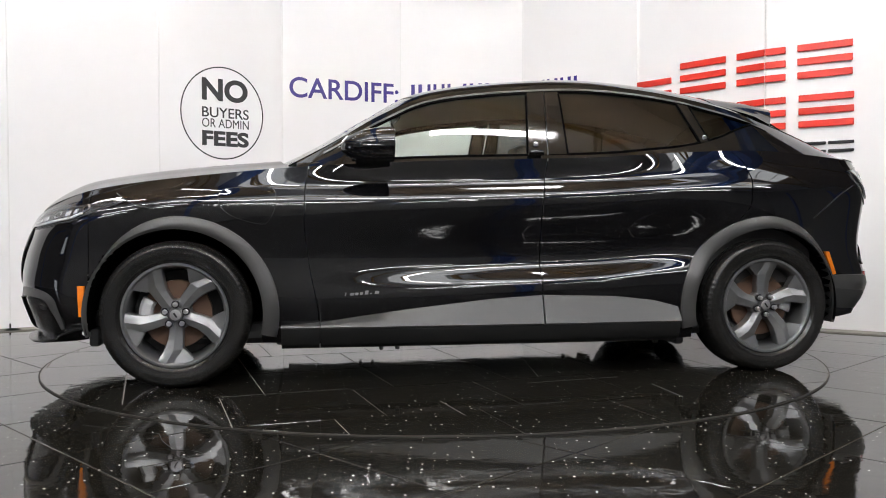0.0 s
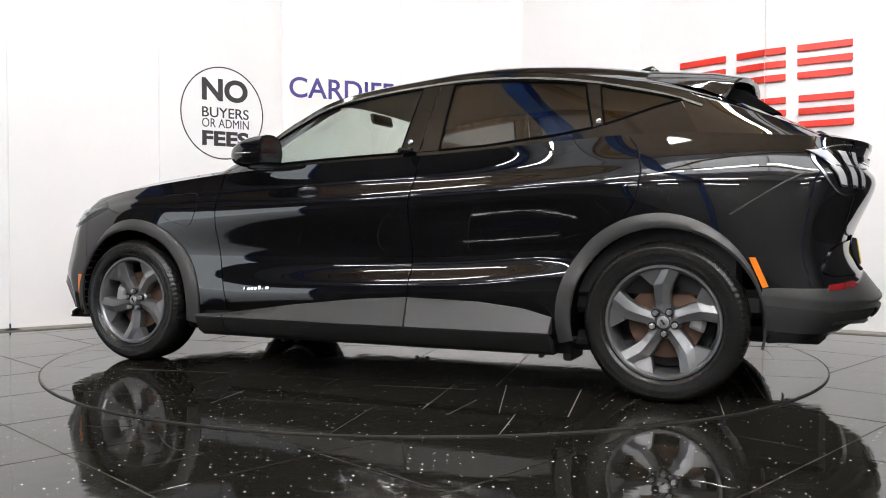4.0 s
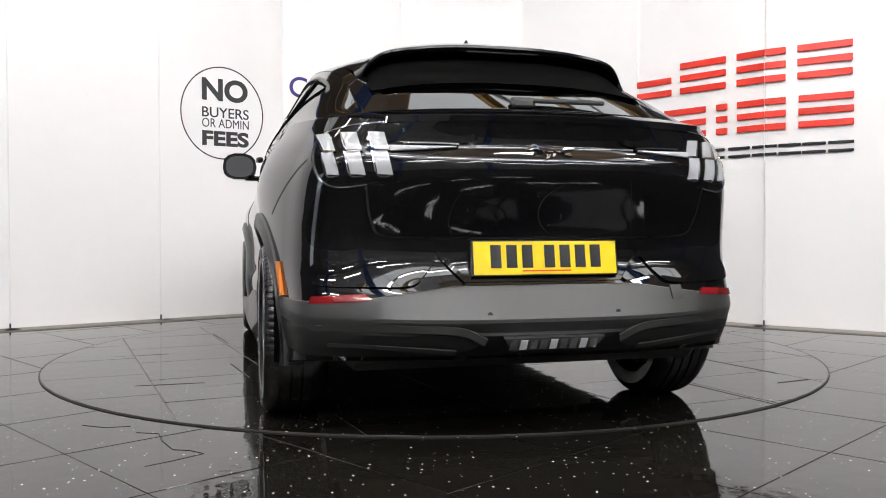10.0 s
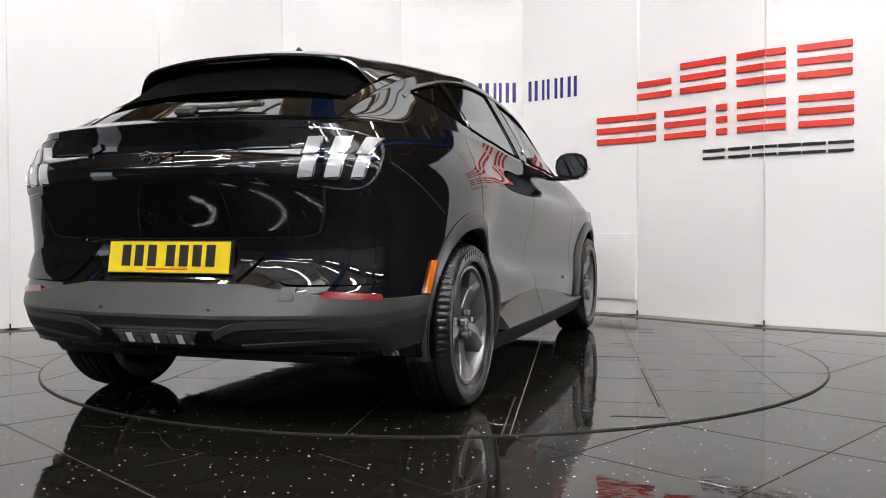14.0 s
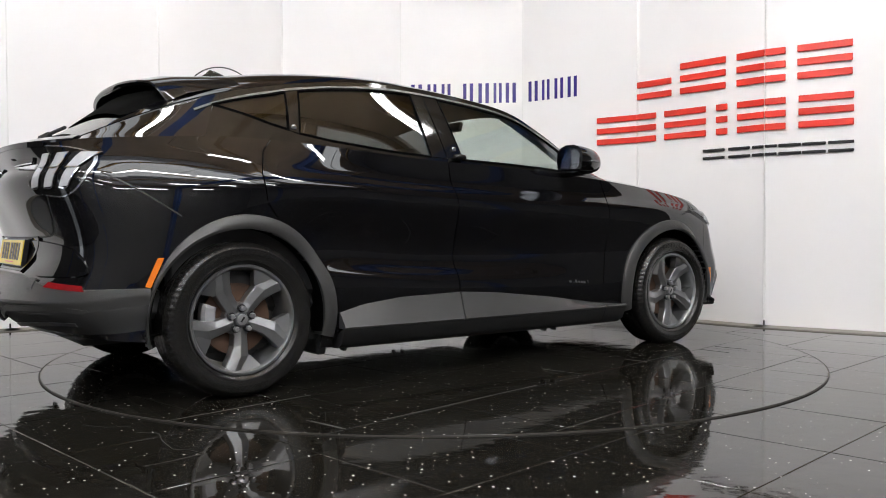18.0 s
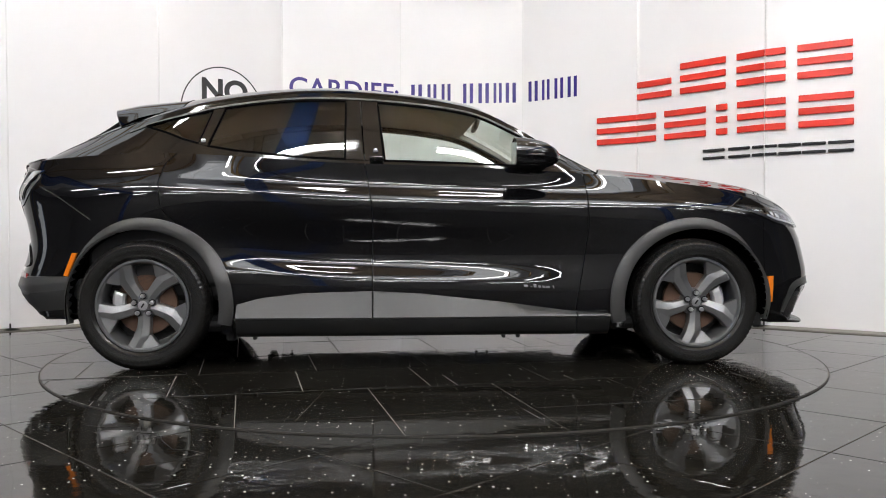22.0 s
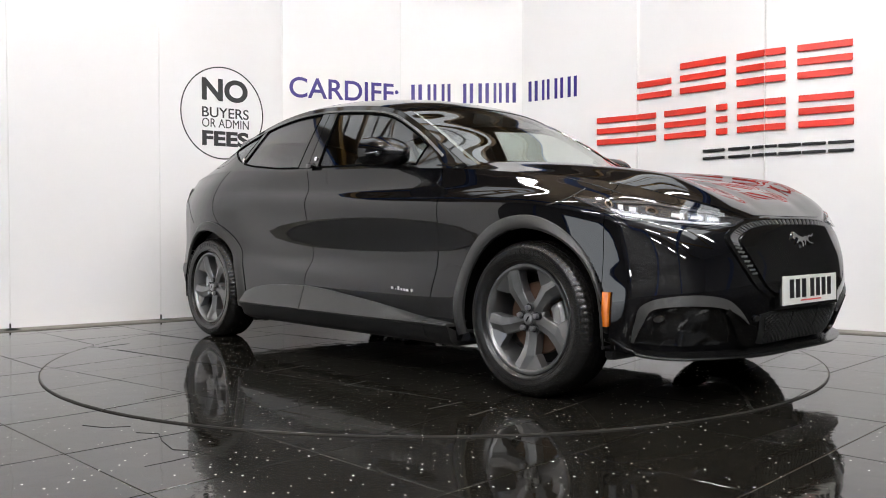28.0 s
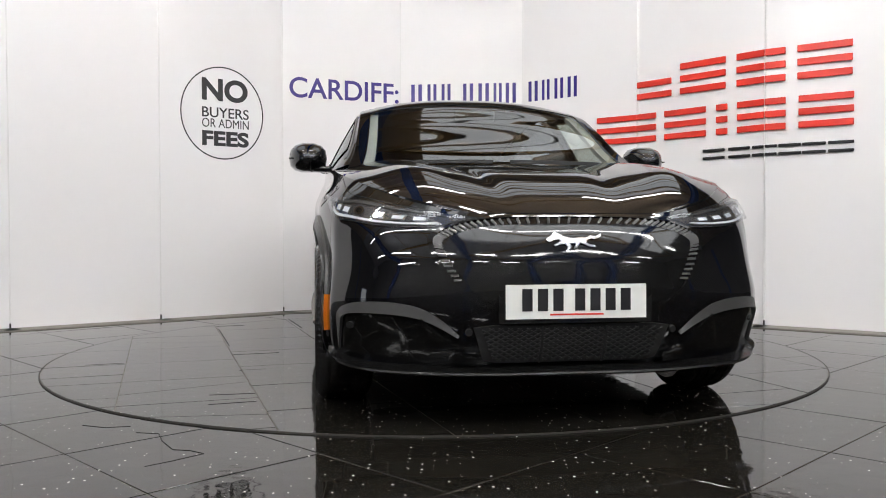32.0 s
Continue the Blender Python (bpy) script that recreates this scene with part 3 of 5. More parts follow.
CREASE = [(2.285, 0, 0.72), (2.275, 0.35, 0.72), (2.155, 0.68, 0.73), (2, 0.824, 0.76), (1.87, 0.871, 0.79), (1.49, 0.915, 0.85), (0.95, 0.909, 0.84), (0.3, 0.911, 0.855), (-0.5, 0.914, 0.88), (-1, 0.927, 0.9), (-1.49, 0.938, 0.9), (-1.92, 0.858, 0.89), (-2.17, 0.741, 0.925), (-2.302, 0.395, 0.93), (-2.322, 0, 0.932)]
SHOULDER = [(2.255, 0, 0.775), (2.245, 0.35, 0.775), (2.135, 0.64, 0.8), (1.975, 0.785, 0.85), (1.83, 0.84, 0.885), (1.49, 0.868, 0.93), (0.95, 0.870, 0.955), (0.3, 0.867, 0.975), (-0.5, 0.873, 1.0), (-1, 0.890, 1.025), (-1.49, 0.9, 1.035), (-1.94, 0.815, 1.025), (-2.165, 0.7, 1.03), (-2.272, 0.38, 1.02), (-2.288, 0, 1.02)]
BELT = [(2.235, 0, 0.8), (2.228, 0.35, 0.8), (2.135, 0.58, 0.848), (1.965, 0.725, 0.911), (1.8, 0.785, 0.949), (1.49, 0.825, 0.991), (0.95, 0.845, 1.045), (0.3, 0.865, 1.082), (-0.5, 0.87, 1.108), (-1, 0.86, 1.14), (-1.49, 0.825, 1.16), (-1.94, 0.75, 1.137), (-2.165, 0.64, 1.12), (-2.285, 0.36, 1.117), (-2.305, 0, 1.123)]


def padded(rows):
    a = np.array(rows, float)
    flip = np.array([1, -1, 1.0])
    a = np.concatenate([a[:, 1:2] * flip, a, a[:, -2:-1] * flip], 1)
    return np.concatenate([2 * a[:1] - a[1:2], a, 2 * a[-1:] - a[-2:-1]], 0)


CAGE = padded([SILL, LOW, DOOR_LOW, DOOR_MID, CREASE, SHOULDER, BELT])


def weights(f):
    return np.array([-f + 2 * f * f - f ** 3, 2 - 5 * f * f + 3 * f ** 3, f + 4 * f * f - 3 * f ** 3, f ** 3 - f * f]) * 0.5


def skin(u, v):
    """The left half of the body below the belt: u from 0 (nose) to 14 (tail), v from 0 (sill) to 6 (belt)."""
    i, j = min(max(int(u), 0), 13), min(max(int(v), 0), 5)
    c = CAGE[j:j + 4, i:i + 4]
    return Vector(weights(v - j) @ (weights(u - i) @ c))


def skin_normal(u, v):
    a = skin(min(u + 0.02, 14), v) - skin(max(u - 0.02, 0), v)
    b = skin(u, min(v + 0.02, 6)) - skin(u, max(v - 0.02, 0))
    return a.cross(b).normalized()


UU, VV = np.linspace(0, 14, 281), np.linspace(0, 6, 121)
SAMPLES = np.array([[skin(u, v) for v in VV] for u in UU])


@functools.lru_cache(None)
def locate(axes, p, q, u0, u1):
    """The (u, v) at which the skin has the coordinates p and q on the two axes."""
    i0, i1 = int(u0 * 20), int(u1 * 20) + 1
    s = SAMPLES[i0:i1]
    k = np.argmin((s[..., axes[0]] - p) ** 2 + (s[..., axes[1]] - q) ** 2)
    i, j = divmod(int(k), s.shape[1])
    u, v = UU[i0 + i], VV[j]
    for _ in range(3):
        c = skin(u, v)
        du = (skin(min(u + 0.01, 14), v) - skin(max(u - 0.01, 0), v)) / 0.02
        dv = (skin(u, min(v + 0.01, 6)) - skin(u, max(v - 0.01, 0))) / 0.02
        e = (p - c[axes[0]], q - c[axes[1]])
        a, b, d, f = du[axes[0]], dv[axes[0]], du[axes[1]], dv[axes[1]]
        det = a * f - b * d
        if abs(det) < 1e-6:
            break
        u = min(max(u + max(-.1, min(.1, (e[0] * f - b * e[1]) / det)), u0), u1)
        v = min(max(v + max(-.1, min(.1, (a * e[1] - e[0] * d) / det)), 0), 6)
    return u, v


def on_nose(y, z, off=0.0):
    u, v = locate((1, 2), abs(y), z, 0, 4.6)
    p = skin(u, v) + skin_normal(u, v) * off
    p.y = math.copysign(p.y, y)
    return p


def on_tail(y, z, off=0.0):
    u, v = locate((1, 2), abs(y), z, 10.6, 14)
    p = skin(u, v) + skin_normal(u, v) * off
    p.y = math.copysign(p.y, y)
    return p


def on_side(x, z, off=0.0):
    u, v = locate((0, 2), x, z, 2.5, 13)
    return skin(u, v) + skin_normal(u, v) * off


def on_skin(u, v, off=0.0):
    return skin(u, v) + skin_normal(u, v) * off


def smooth_loop(pts, per=6):
    """A rounded closed outline through 2D points."""
    n, out = len(pts), []
    for i in range(n):
        p = [Vector((*pts[(i + k) % n], 0)) for k in (-1, 0, 1, 2)]
        for s in range(per):
            f = s / per
            w = weights(f)
            q = sum((p[k] * float(w[k]) for k in range(4)), Vector())
            out.append((q.x, q.y))
    return out


def straight_loop(pts, per=4):
    out = []
    for i in range(len(pts)):
        a, b = pts[i], pts[(i + 1) % len(pts)]
        out += [(a[0] + (b[0] - a[0]) * s / per, a[1] + (b[1] - a[1]) * s / per) for s in range(per)]
    return out


def patch(outline, surf, off, depth=0.008, rings=5, hole=0.0):
    """A plate of the outline's shape that lies on a surface, with a folded rim."""
    bm = bmesh.new()
    cx = sum(p[0] for p in outline) / len(outline)
    cy = sum(p[1] for p in outline) / len(outline)
    fr = [hole + (1 - hole) * k / rings for k in range(rings + 1)]
    if not hole:
        fr = fr[1:]
    rows = [[bm.verts.new(surf(cx + (x - cx) * f, cy + (y - cy) * f, off)) for x, y in outline] for f in fr]
    rows.append([bm.verts.new(surf(x, y, off - depth)) for x, y in outline])
    n = len(outline)
    for a, b in zip(rows, rows[1:]):
        for k in range(n):
            bm.faces.new((a[k], a[(k + 1) % n], b[(k + 1) % n], b[k]))
    if not hole:
        c = bm.verts.new(surf(cx, cy, off))
        for k in range(n):
            bm.faces.new((c, rows[0][(k + 1) % n], rows[0][k]))
    else:
        inner = [bm.verts.new(surf(cx + (x - cx) * hole, cy + (y - cy) * hole, off - depth)) for x, y in outline]
        for k in range(n):
            bm.faces.new((inner[k], inner[(k + 1) % n], rows[0][(k + 1) % n], rows[0][k]))
    bmesh.ops.recalc_face_normals(bm, faces=bm.faces[:])
    return bm


def ribbon(pts, surf, off, width, thick=0.004, per=6, lean=0.0):
    """A flat strip along 2D points on a surface; width may be given point by point."""
    wide = width if isinstance(width, (list, tuple)) else [width] * len(pts)
    line = spline([(*p, 0) for p in pts])
    n = (len(pts) - 1) * per
    mid = [line(i / per) for i in range(n + 1)]
    bm = bmesh.new()
    rows = []
    for i, m in enumerate(mid):
        d = (mid[min(i + 1, n)] - mid[max(i - 1, 0)]).normalized()
        s = Vector((-d.y, d.x, 0)) * float(np.interp(i / per, range(len(pts)), wide)) / 2
        a, b = m + s, m - s
        rows.append([bm.verts.new(c) for c in (surf(a.x, a.y, off - thick), surf(a.x, a.y, off - lean), surf(b.x, b.y, off + lean), surf(b.x, b.y, off - thick))])
    for p, q in zip(rows, rows[1:]):
        for j in range(3):
            bm.faces.new((p[j], p[j + 1], q[j + 1], q[j]))
    bm.faces.new(rows[0])
    bm.faces.new(rows[-1][::-1])
    bmesh.ops.recalc_face_normals(bm, faces=bm.faces[:])
    return bm


@functools.lru_cache(None)
def u_at(x, v, lo=3.0, hi=12.0):
    for _ in range(18):
        mid = (lo + hi) / 2
        if skin(mid, v).x > x:
            lo = mid
        else:
            hi = mid
    return lo


WHEEL_X, WHEEL_Z, WHEEL_Y = 1.492, 0.345, 0.915
ARCH = 0.418


def outside_arches(c):
    return all((c.x - s * WHEEL_X) ** 2 + (c.z - WHEEL_Z) ** 2 > ARCH ** 2 for s in (1, -1))


def inward(c):
    return Vector((0.0 if abs(c.x) < 1.95 else -math.copysign(0.7, c.x), -math.copysign(0.8, c.y) if abs(c.y) > 0.3 else 0, 0))


def both_sides(name, make, mat, label="", parent=None, smooth=True):
    out = []
    for side in (1, -1):
        bm = make()
        if side < 0:
            flip_y(bm)
        out.append(part(name, bm, mat, parent or car, label, smooth))
    return out


def skin_panel(front, back, v0, v1, nu=44, nv=40):
    def make():
        us = {}

        def f(a, b):
            v = v0 + (v1 - v0) * b
            if b not in us:
                us[b] = (front(v), back(v))
            u0, u1 = us[b]
            return skin(u0 + (u1 - u0) * a, v)
        bm = bmesh.new()
        grid(bm, f, nu, nv, keep=outside_arches, flip=True)
        return fold(bm, 0.014, inward)
    return make


Z_FRONT_SEAM = table([(0.18, 0.815), (0.37, 0.832), (0.55, 0.87), (0.76, 0.897), (0.95, 0.89), (1.04, 0.873), (1.2, 0.85)])
Z_REAR_SEAM = table([(0.18, -1.02), (0.45, -1.05), (0.7, -1.25), (0.86, -1.385), (1.0, -1.402), (1.10, -1.375), (1.18, -1.30)])
GAP = 0.003


def seam_u(fn, off):
    def at(v):
        u = 7.0
        for _ in range(3):
            u = u_at(fn(skin(u, v).z) + off, v)
        return u
    return at


def b_seam(z):
    return -0.278 - max(0, z - 0.86) * 0.17


def build_body():
    both_sides("front_fender", skin_panel(lambda v: u_at(1.88, v), seam_u(Z_FRONT_SEAM, GAP), 0, 6), PAINT)
    both_sides("front_door", skin_panel(seam_u(Z_FRONT_SEAM, -GAP), seam_u(b_seam, GAP), 0.6, 6), PAINT)
    both_sides("rear_door", skin_panel(seam_u(b_seam, -GAP), seam_u(Z_REAR_SEAM, GAP), 0.6, 6), PAINT)
    both_sides("rear_quarter", skin_panel(seam_u(Z_REAR_SEAM, -GAP), lambda v: u_at(-2.06, v, 9, 13), 0, 6), PAINT)
    bm = bmesh.new()
    grid(bm, lambda a, b: skin(a * (u_at(1.883, b * 6)), b * 6), 44, 44, keep=outside_arches, flip=True)
    part("front_bumper", mirrored(bm), PAINT, car)
    bm = bmesh.new()
    grid(bm, lambda a, b: skin(14 - a * (14 - u_at(-2.057, b * 6, 9, 13)), b * 6), 40, 44, keep=outside_arches)
    part("rear_bumper", mirrored(bm), PAINT, car)
    # dark backing behind the shut lines
    both_sides("shut_line_backing", lambda: grid(bmesh.new(), lambda a, b: on_skin(5.2 + a * 5.6, 0.3 + 5.6 * b, -0.02), 60, 24,
                                                keep=lambda c: all((c.x - s * WHEEL_X) ** 2 + (c.z - WHEEL_Z) ** 2 > 0.45 ** 2 for s in (1, -1)), flip=True), SEAL)
    bm = bmesh.new()
    box(bm, (0, 0, .235), (3.3, 1.62, .09), bevel=0.03)
    for k in (1, -1):
        box(bm, (1.85 * k, 0, .30), (.55, 1.35, .10), bevel=0.03)
    for x in (0.0,):
        box(bm, (x, 0, .19), (2.1, 1.3, .06), bevel=0.02)
    part("underbody", bm, DARK, car, "dark flat battery tray under the floor", smooth=False)


build_body()

# hood
HOOD_MID = spline([(2.238, 0, .80), (2.13, 0, .883), (1.98, 0, .949), (1.82, 0, .984), (1.49, 0, 1.028), (1.09, 0, 1.068)])
BELT_CURVE = spline(BELT)


def hood_point(a, b):
    e, m = BELT_CURVE(1 + a * 5.0), HOOD_MID(a * 5.0)
    s = abs(b * 2 - 1)
    p = m.lerp(e, s)
    p.x = m.x + (e.x - m.x) * s ** 2
    p.z = m.z + (e.z - m.z) * s ** 6
    y = abs(p.y)
    crest, valley = 0.47 + 0.12 * a, 0.20 + 0.13 * a
    p.z += (0.029 * math.exp(-((y - crest) / 0.125) ** 2) - 0.012 * math.exp(-((y - valley) / 0.06) ** 2)) * min(1, a * 2.5)
    p.y = math.copysign(y, b - 0.5)
    return p


bm = bmesh.new()
grid(bm, hood_point, 36, 64, flip=True)
fold(bm, 0.016, lambda c: Vector((0, 0, -1)))
part("hood", bm, PAINT, car)

# cabin: roof rail and centre line
RAIL = spline([(1.0, .775, 1.042), (.76, .725, 1.175), (.49, .69, 1.335), (.2, .665, 1.448), (-.4, .645, 1.512), (-.85, .64, 1.50), (-1.3, .625, 1.43), (-1.62, .61, 1.342), (-1.9, .61, 1.232), (-2.12, .60, 1.130)])
SPINE = spline([(1.13, 0, 1.06), (.87, 0, 1.19), (.58, 0, 1.362), (.25, 0, 1.522), (-.4, 0, 1.605), (-.85, 0, 1.602), (-1.3, 0, 1.55), (-1.62, 0, 1.458), (-1.91, 0, 1.295), (-2.175, 0, 1.148)])


def top_point(t, b, lift=0.0):
    g, h = RAIL(t), SPINE(t)
    s = abs(b * 2 - 1)
    return Vector((h.x + (g.x - h.x) * s ** 2, math.copysign(g.y * s, b - 0.5), h.z + (g.z - h.z) * s ** 2.6 + lift))


@functools.lru_cache(None)
def rail_at(x):
    lo, hi = 0.0, 9.0
    for _ in range(16):
        mid = (lo + hi) / 2
        if RAIL(mid).x > x:
            lo = mid
        else:
            hi = mid
    return RAIL(lo)


def house(x, s, out=0.0):
    """The side of the cabin: s from 0 (belt) to 1 (roof rail)."""
    a, b = skin(u_at(x, 6, 5.0, 13.0), 6), rail_at(x)
    p = a.lerp(b, s)
    p.y += 0.007 * math.sin(math.pi * s) + out
    p.x = x
    return p


def side_height(x):
    return max(0.02, rail_at(x).z - skin(u_at(x, 6, 5.0, 13.0), 6).z)


SILL_TOP = table([(0.9, 0.02), (-0.7, 0.02), (-1.0, 0.03), (-1.17, 0.05), (-1.30, 0.082), (-1.42, 0.125), (-1.53, 0.16), (-1.62, 0.0), (-2.3, 0.0)])


def s_low(x):
    return min(0.8, SILL_TOP(x) / side_height(x))


def s_high(x):
    return max(s_low(x) + 0.01, 1 - (0.046 if x > -1.2 else 0.05) / side_height(x))


def cabin_piece(x0, x1, lo, hi, out=0.0, nu=24, nv=10, rim=0.008):
    """A piece of the cabin's side; x0 and x1 are functions of the height fraction."""
    def make():
        def f(a, b):
            x = x0(b) + (x1(b) - x0(b)) * a
            return house(x, lo(x) + (hi(x) - lo(x)) * b, out)
        bm = bmesh.new()
        grid(bm, f, nu, nv, flip=True)
        if rim:
            fold(bm, rim, lambda c: Vector((0, -math.copysign(1, c.y), 0)))
        return bm
    return make


def window_seal(x0, x1, n=14):
    """A round rubber bead along the edge of a side window."""
    def make():
        line = []
        for k in range(n):
            x = x0(0) + (x1(0) - x0(0)) * k / n
            line.append(house(x, s_low(x), 0.002))
        for k in range(n):
            b = k / n
            x = x1(b)
            line.append(house(x, s_low(x) + (s_high(x) - s_low(x)) * b, 0.002))
        for k in range(n):
            x = x1(1) + (x0(1) - x1(1)) * k / n
            line.append(house(x, s_high(x), 0.002))
        for k in range(n + 1):
            b = 1 - k / n
            x = x0(b)
            line.append(house(x, s_low(x) + (s_high(x) - s_low(x)) * b, 0.002))
        return sweep(bmesh.new(), line, [(.006 * math.cos(a), .004 * math.sin(a)) for a in np.linspace(0, 2 * math.pi, 7)[:-1]], Vector((0, 1, 0)))
    return make


def build_cabin():
    for name, t0, t1, mat, w, lab in (("windscreen", 0.12, 2.75, CLEAR, 0.93, "clear raked windscreen"), ("rear_window", 7.1, 8.9, TINTED, 0.86, "dark rear window")):
        bm = bmesh.new()
        grid(bm, lambda a, b: top_point(t0 + (t1 - t0) * a, 0.5 + (b - 0.5) * w, -0.004), 26, 44, flip=True)
        part(name, bm, mat, car, lab).visible_shadow = False
    bm = bmesh.new()
    grid(bm, lambda a, b: top_point(2.7 + 4.5 * a, 0.5 + (b - 0.5) * 0.93), 36, 44, flip=True)
    part("roof_panel", fold(bm, 0.012, lambda c: Vector((0, 0, -1))), GLOSS_BLACK, car, "glossy black glass roof")
    # painted strips beside the screens and the roof
    def strip():
        return fold(grid(bmesh.new(), lambda a, b: top_point(9 * a, 0.96 + 0.04 * b, 0.002), 70, 4, flip=True), 0.012, lambda c: Vector((0, -0.5, -0.7)))
    both_sides("roof_rail", strip, PAINT)

    def tail_strip():
        return fold(grid(bmesh.new(), lambda a, b: top_point(7.0 + 2 * a, 0.925 + 0.04 * b, 0.0), 20, 4, flip=True), 0.012, lambda c: Vector((0, -0.5, -0.7)))
    both_sides("tailgate_pillar", tail_strip, PAINT)
    zero, one = (lambda x: 0.0), (lambda x: 1.0)
    # panes
    panes = [("front_side_window", lambda b: 0.66, lambda b: -0.215 - 0.04 * b, CLEAR, "clear front side window"),
             ("rear_side_window", lambda b: -0.425 - 0.005 * b, lambda b: -1.165 + 0.07 * b, TINTED, "dark tinted rear side window"),
             ("quarter_window", lambda b: -1.215 + 0.05 * b, lambda b: -1.53, TINTED, "small dark quarter window")]
    for name, x0, x1, mat, lab in panes:
        for ob in both_sides(name, cabin_piece(x0, x1, s_low, s_high, -0.004, rim=0), mat, lab):
            ob.visible_shadow = False
        both_sides("window_seal", window_seal(x0, x1), SHADE_CLOTH, "dull black rubber seal round a side window")
    # frames
    both_sides("window_sill", cabin_piece(lambda b: 0.93, lambda b: -1.621, zero, s_low, 0.0, 80, 2), GLOSS_BLACK)
    both_sides("window_header", cabin_piece(lambda b: 0.93, lambda b: -1.56, s_high, one, 0.0, 60, 4), GLOSS_BLACK)
    both_sides("mirror_sail", cabin_piece(lambda b: 0.93, lambda b: 0.66, s_low, s_high, 0.0, 8, 6), GLOSS_BLACK)
    both_sides("centre_pillar", cabin_piece(lambda b: -0.22 - 0.04 * b, lambda b: -0.318 - 0.03 * b, s_low, s_high, 0.004, 6, 8), GLOSS_BLACK)
    both_sides("centre_pillar", cabin_piece(lambda b: -0.324 - 0.03 * b, lambda b: -0.42 - 0.005 * b, s_low, s_high, 0.004, 6, 8), GLOSS_BLACK)
    both_sides("window_divider", cabin_piece(lambda b: -1.168 + 0.07 * b, lambda b: -1.212 + 0.05 * b, s_low, s_high, 0.004, 4, 8), GLOSS_BLACK)
    both_sides("rear_pillar", cabin_piece(lambda b: -1.533, lambda b: -2.17, s_low, one, 0.0, 30, 14), PAINT)
    # thin satin line over the side windows
    both_sides("window_moulding", lambda: ribbon([(0.80, 0), (0.62, 0), (0.3, 0), (-0.1, 0), (-0.5, 0), (-0.9, 0), (-1.2, 0), (-1.5, -.008), (-1.62, -.018)],
                                                 lambda x, w, o: house(x, s_high(x) + 0.016 / side_height(x) + w / side_height(x), o), 0.006, 0.011), SATIN)
    # headliner and pale pillar trims inside
    bm = bmesh.new()
    grid(bm, lambda a, b: top_point(2.75 + 4.2 * a, 0.5 + (b - 0.5) * 0.93, -0.035), 16, 12)
    part("headliner", bm, LINING, car, "pale grey cloth headliner")
    both_sides("pillar_trim", lambda: sweep(bmesh.new(), [top_point(0.25 + 0.28 * k, 0.945, -0.03) for k in range(10)], [(-.03, -.012), (.03, -.012), (.03, .012), (-.03, .012)]), LINING, "pale inner trim of the windscreen pillar")


build_cabin()


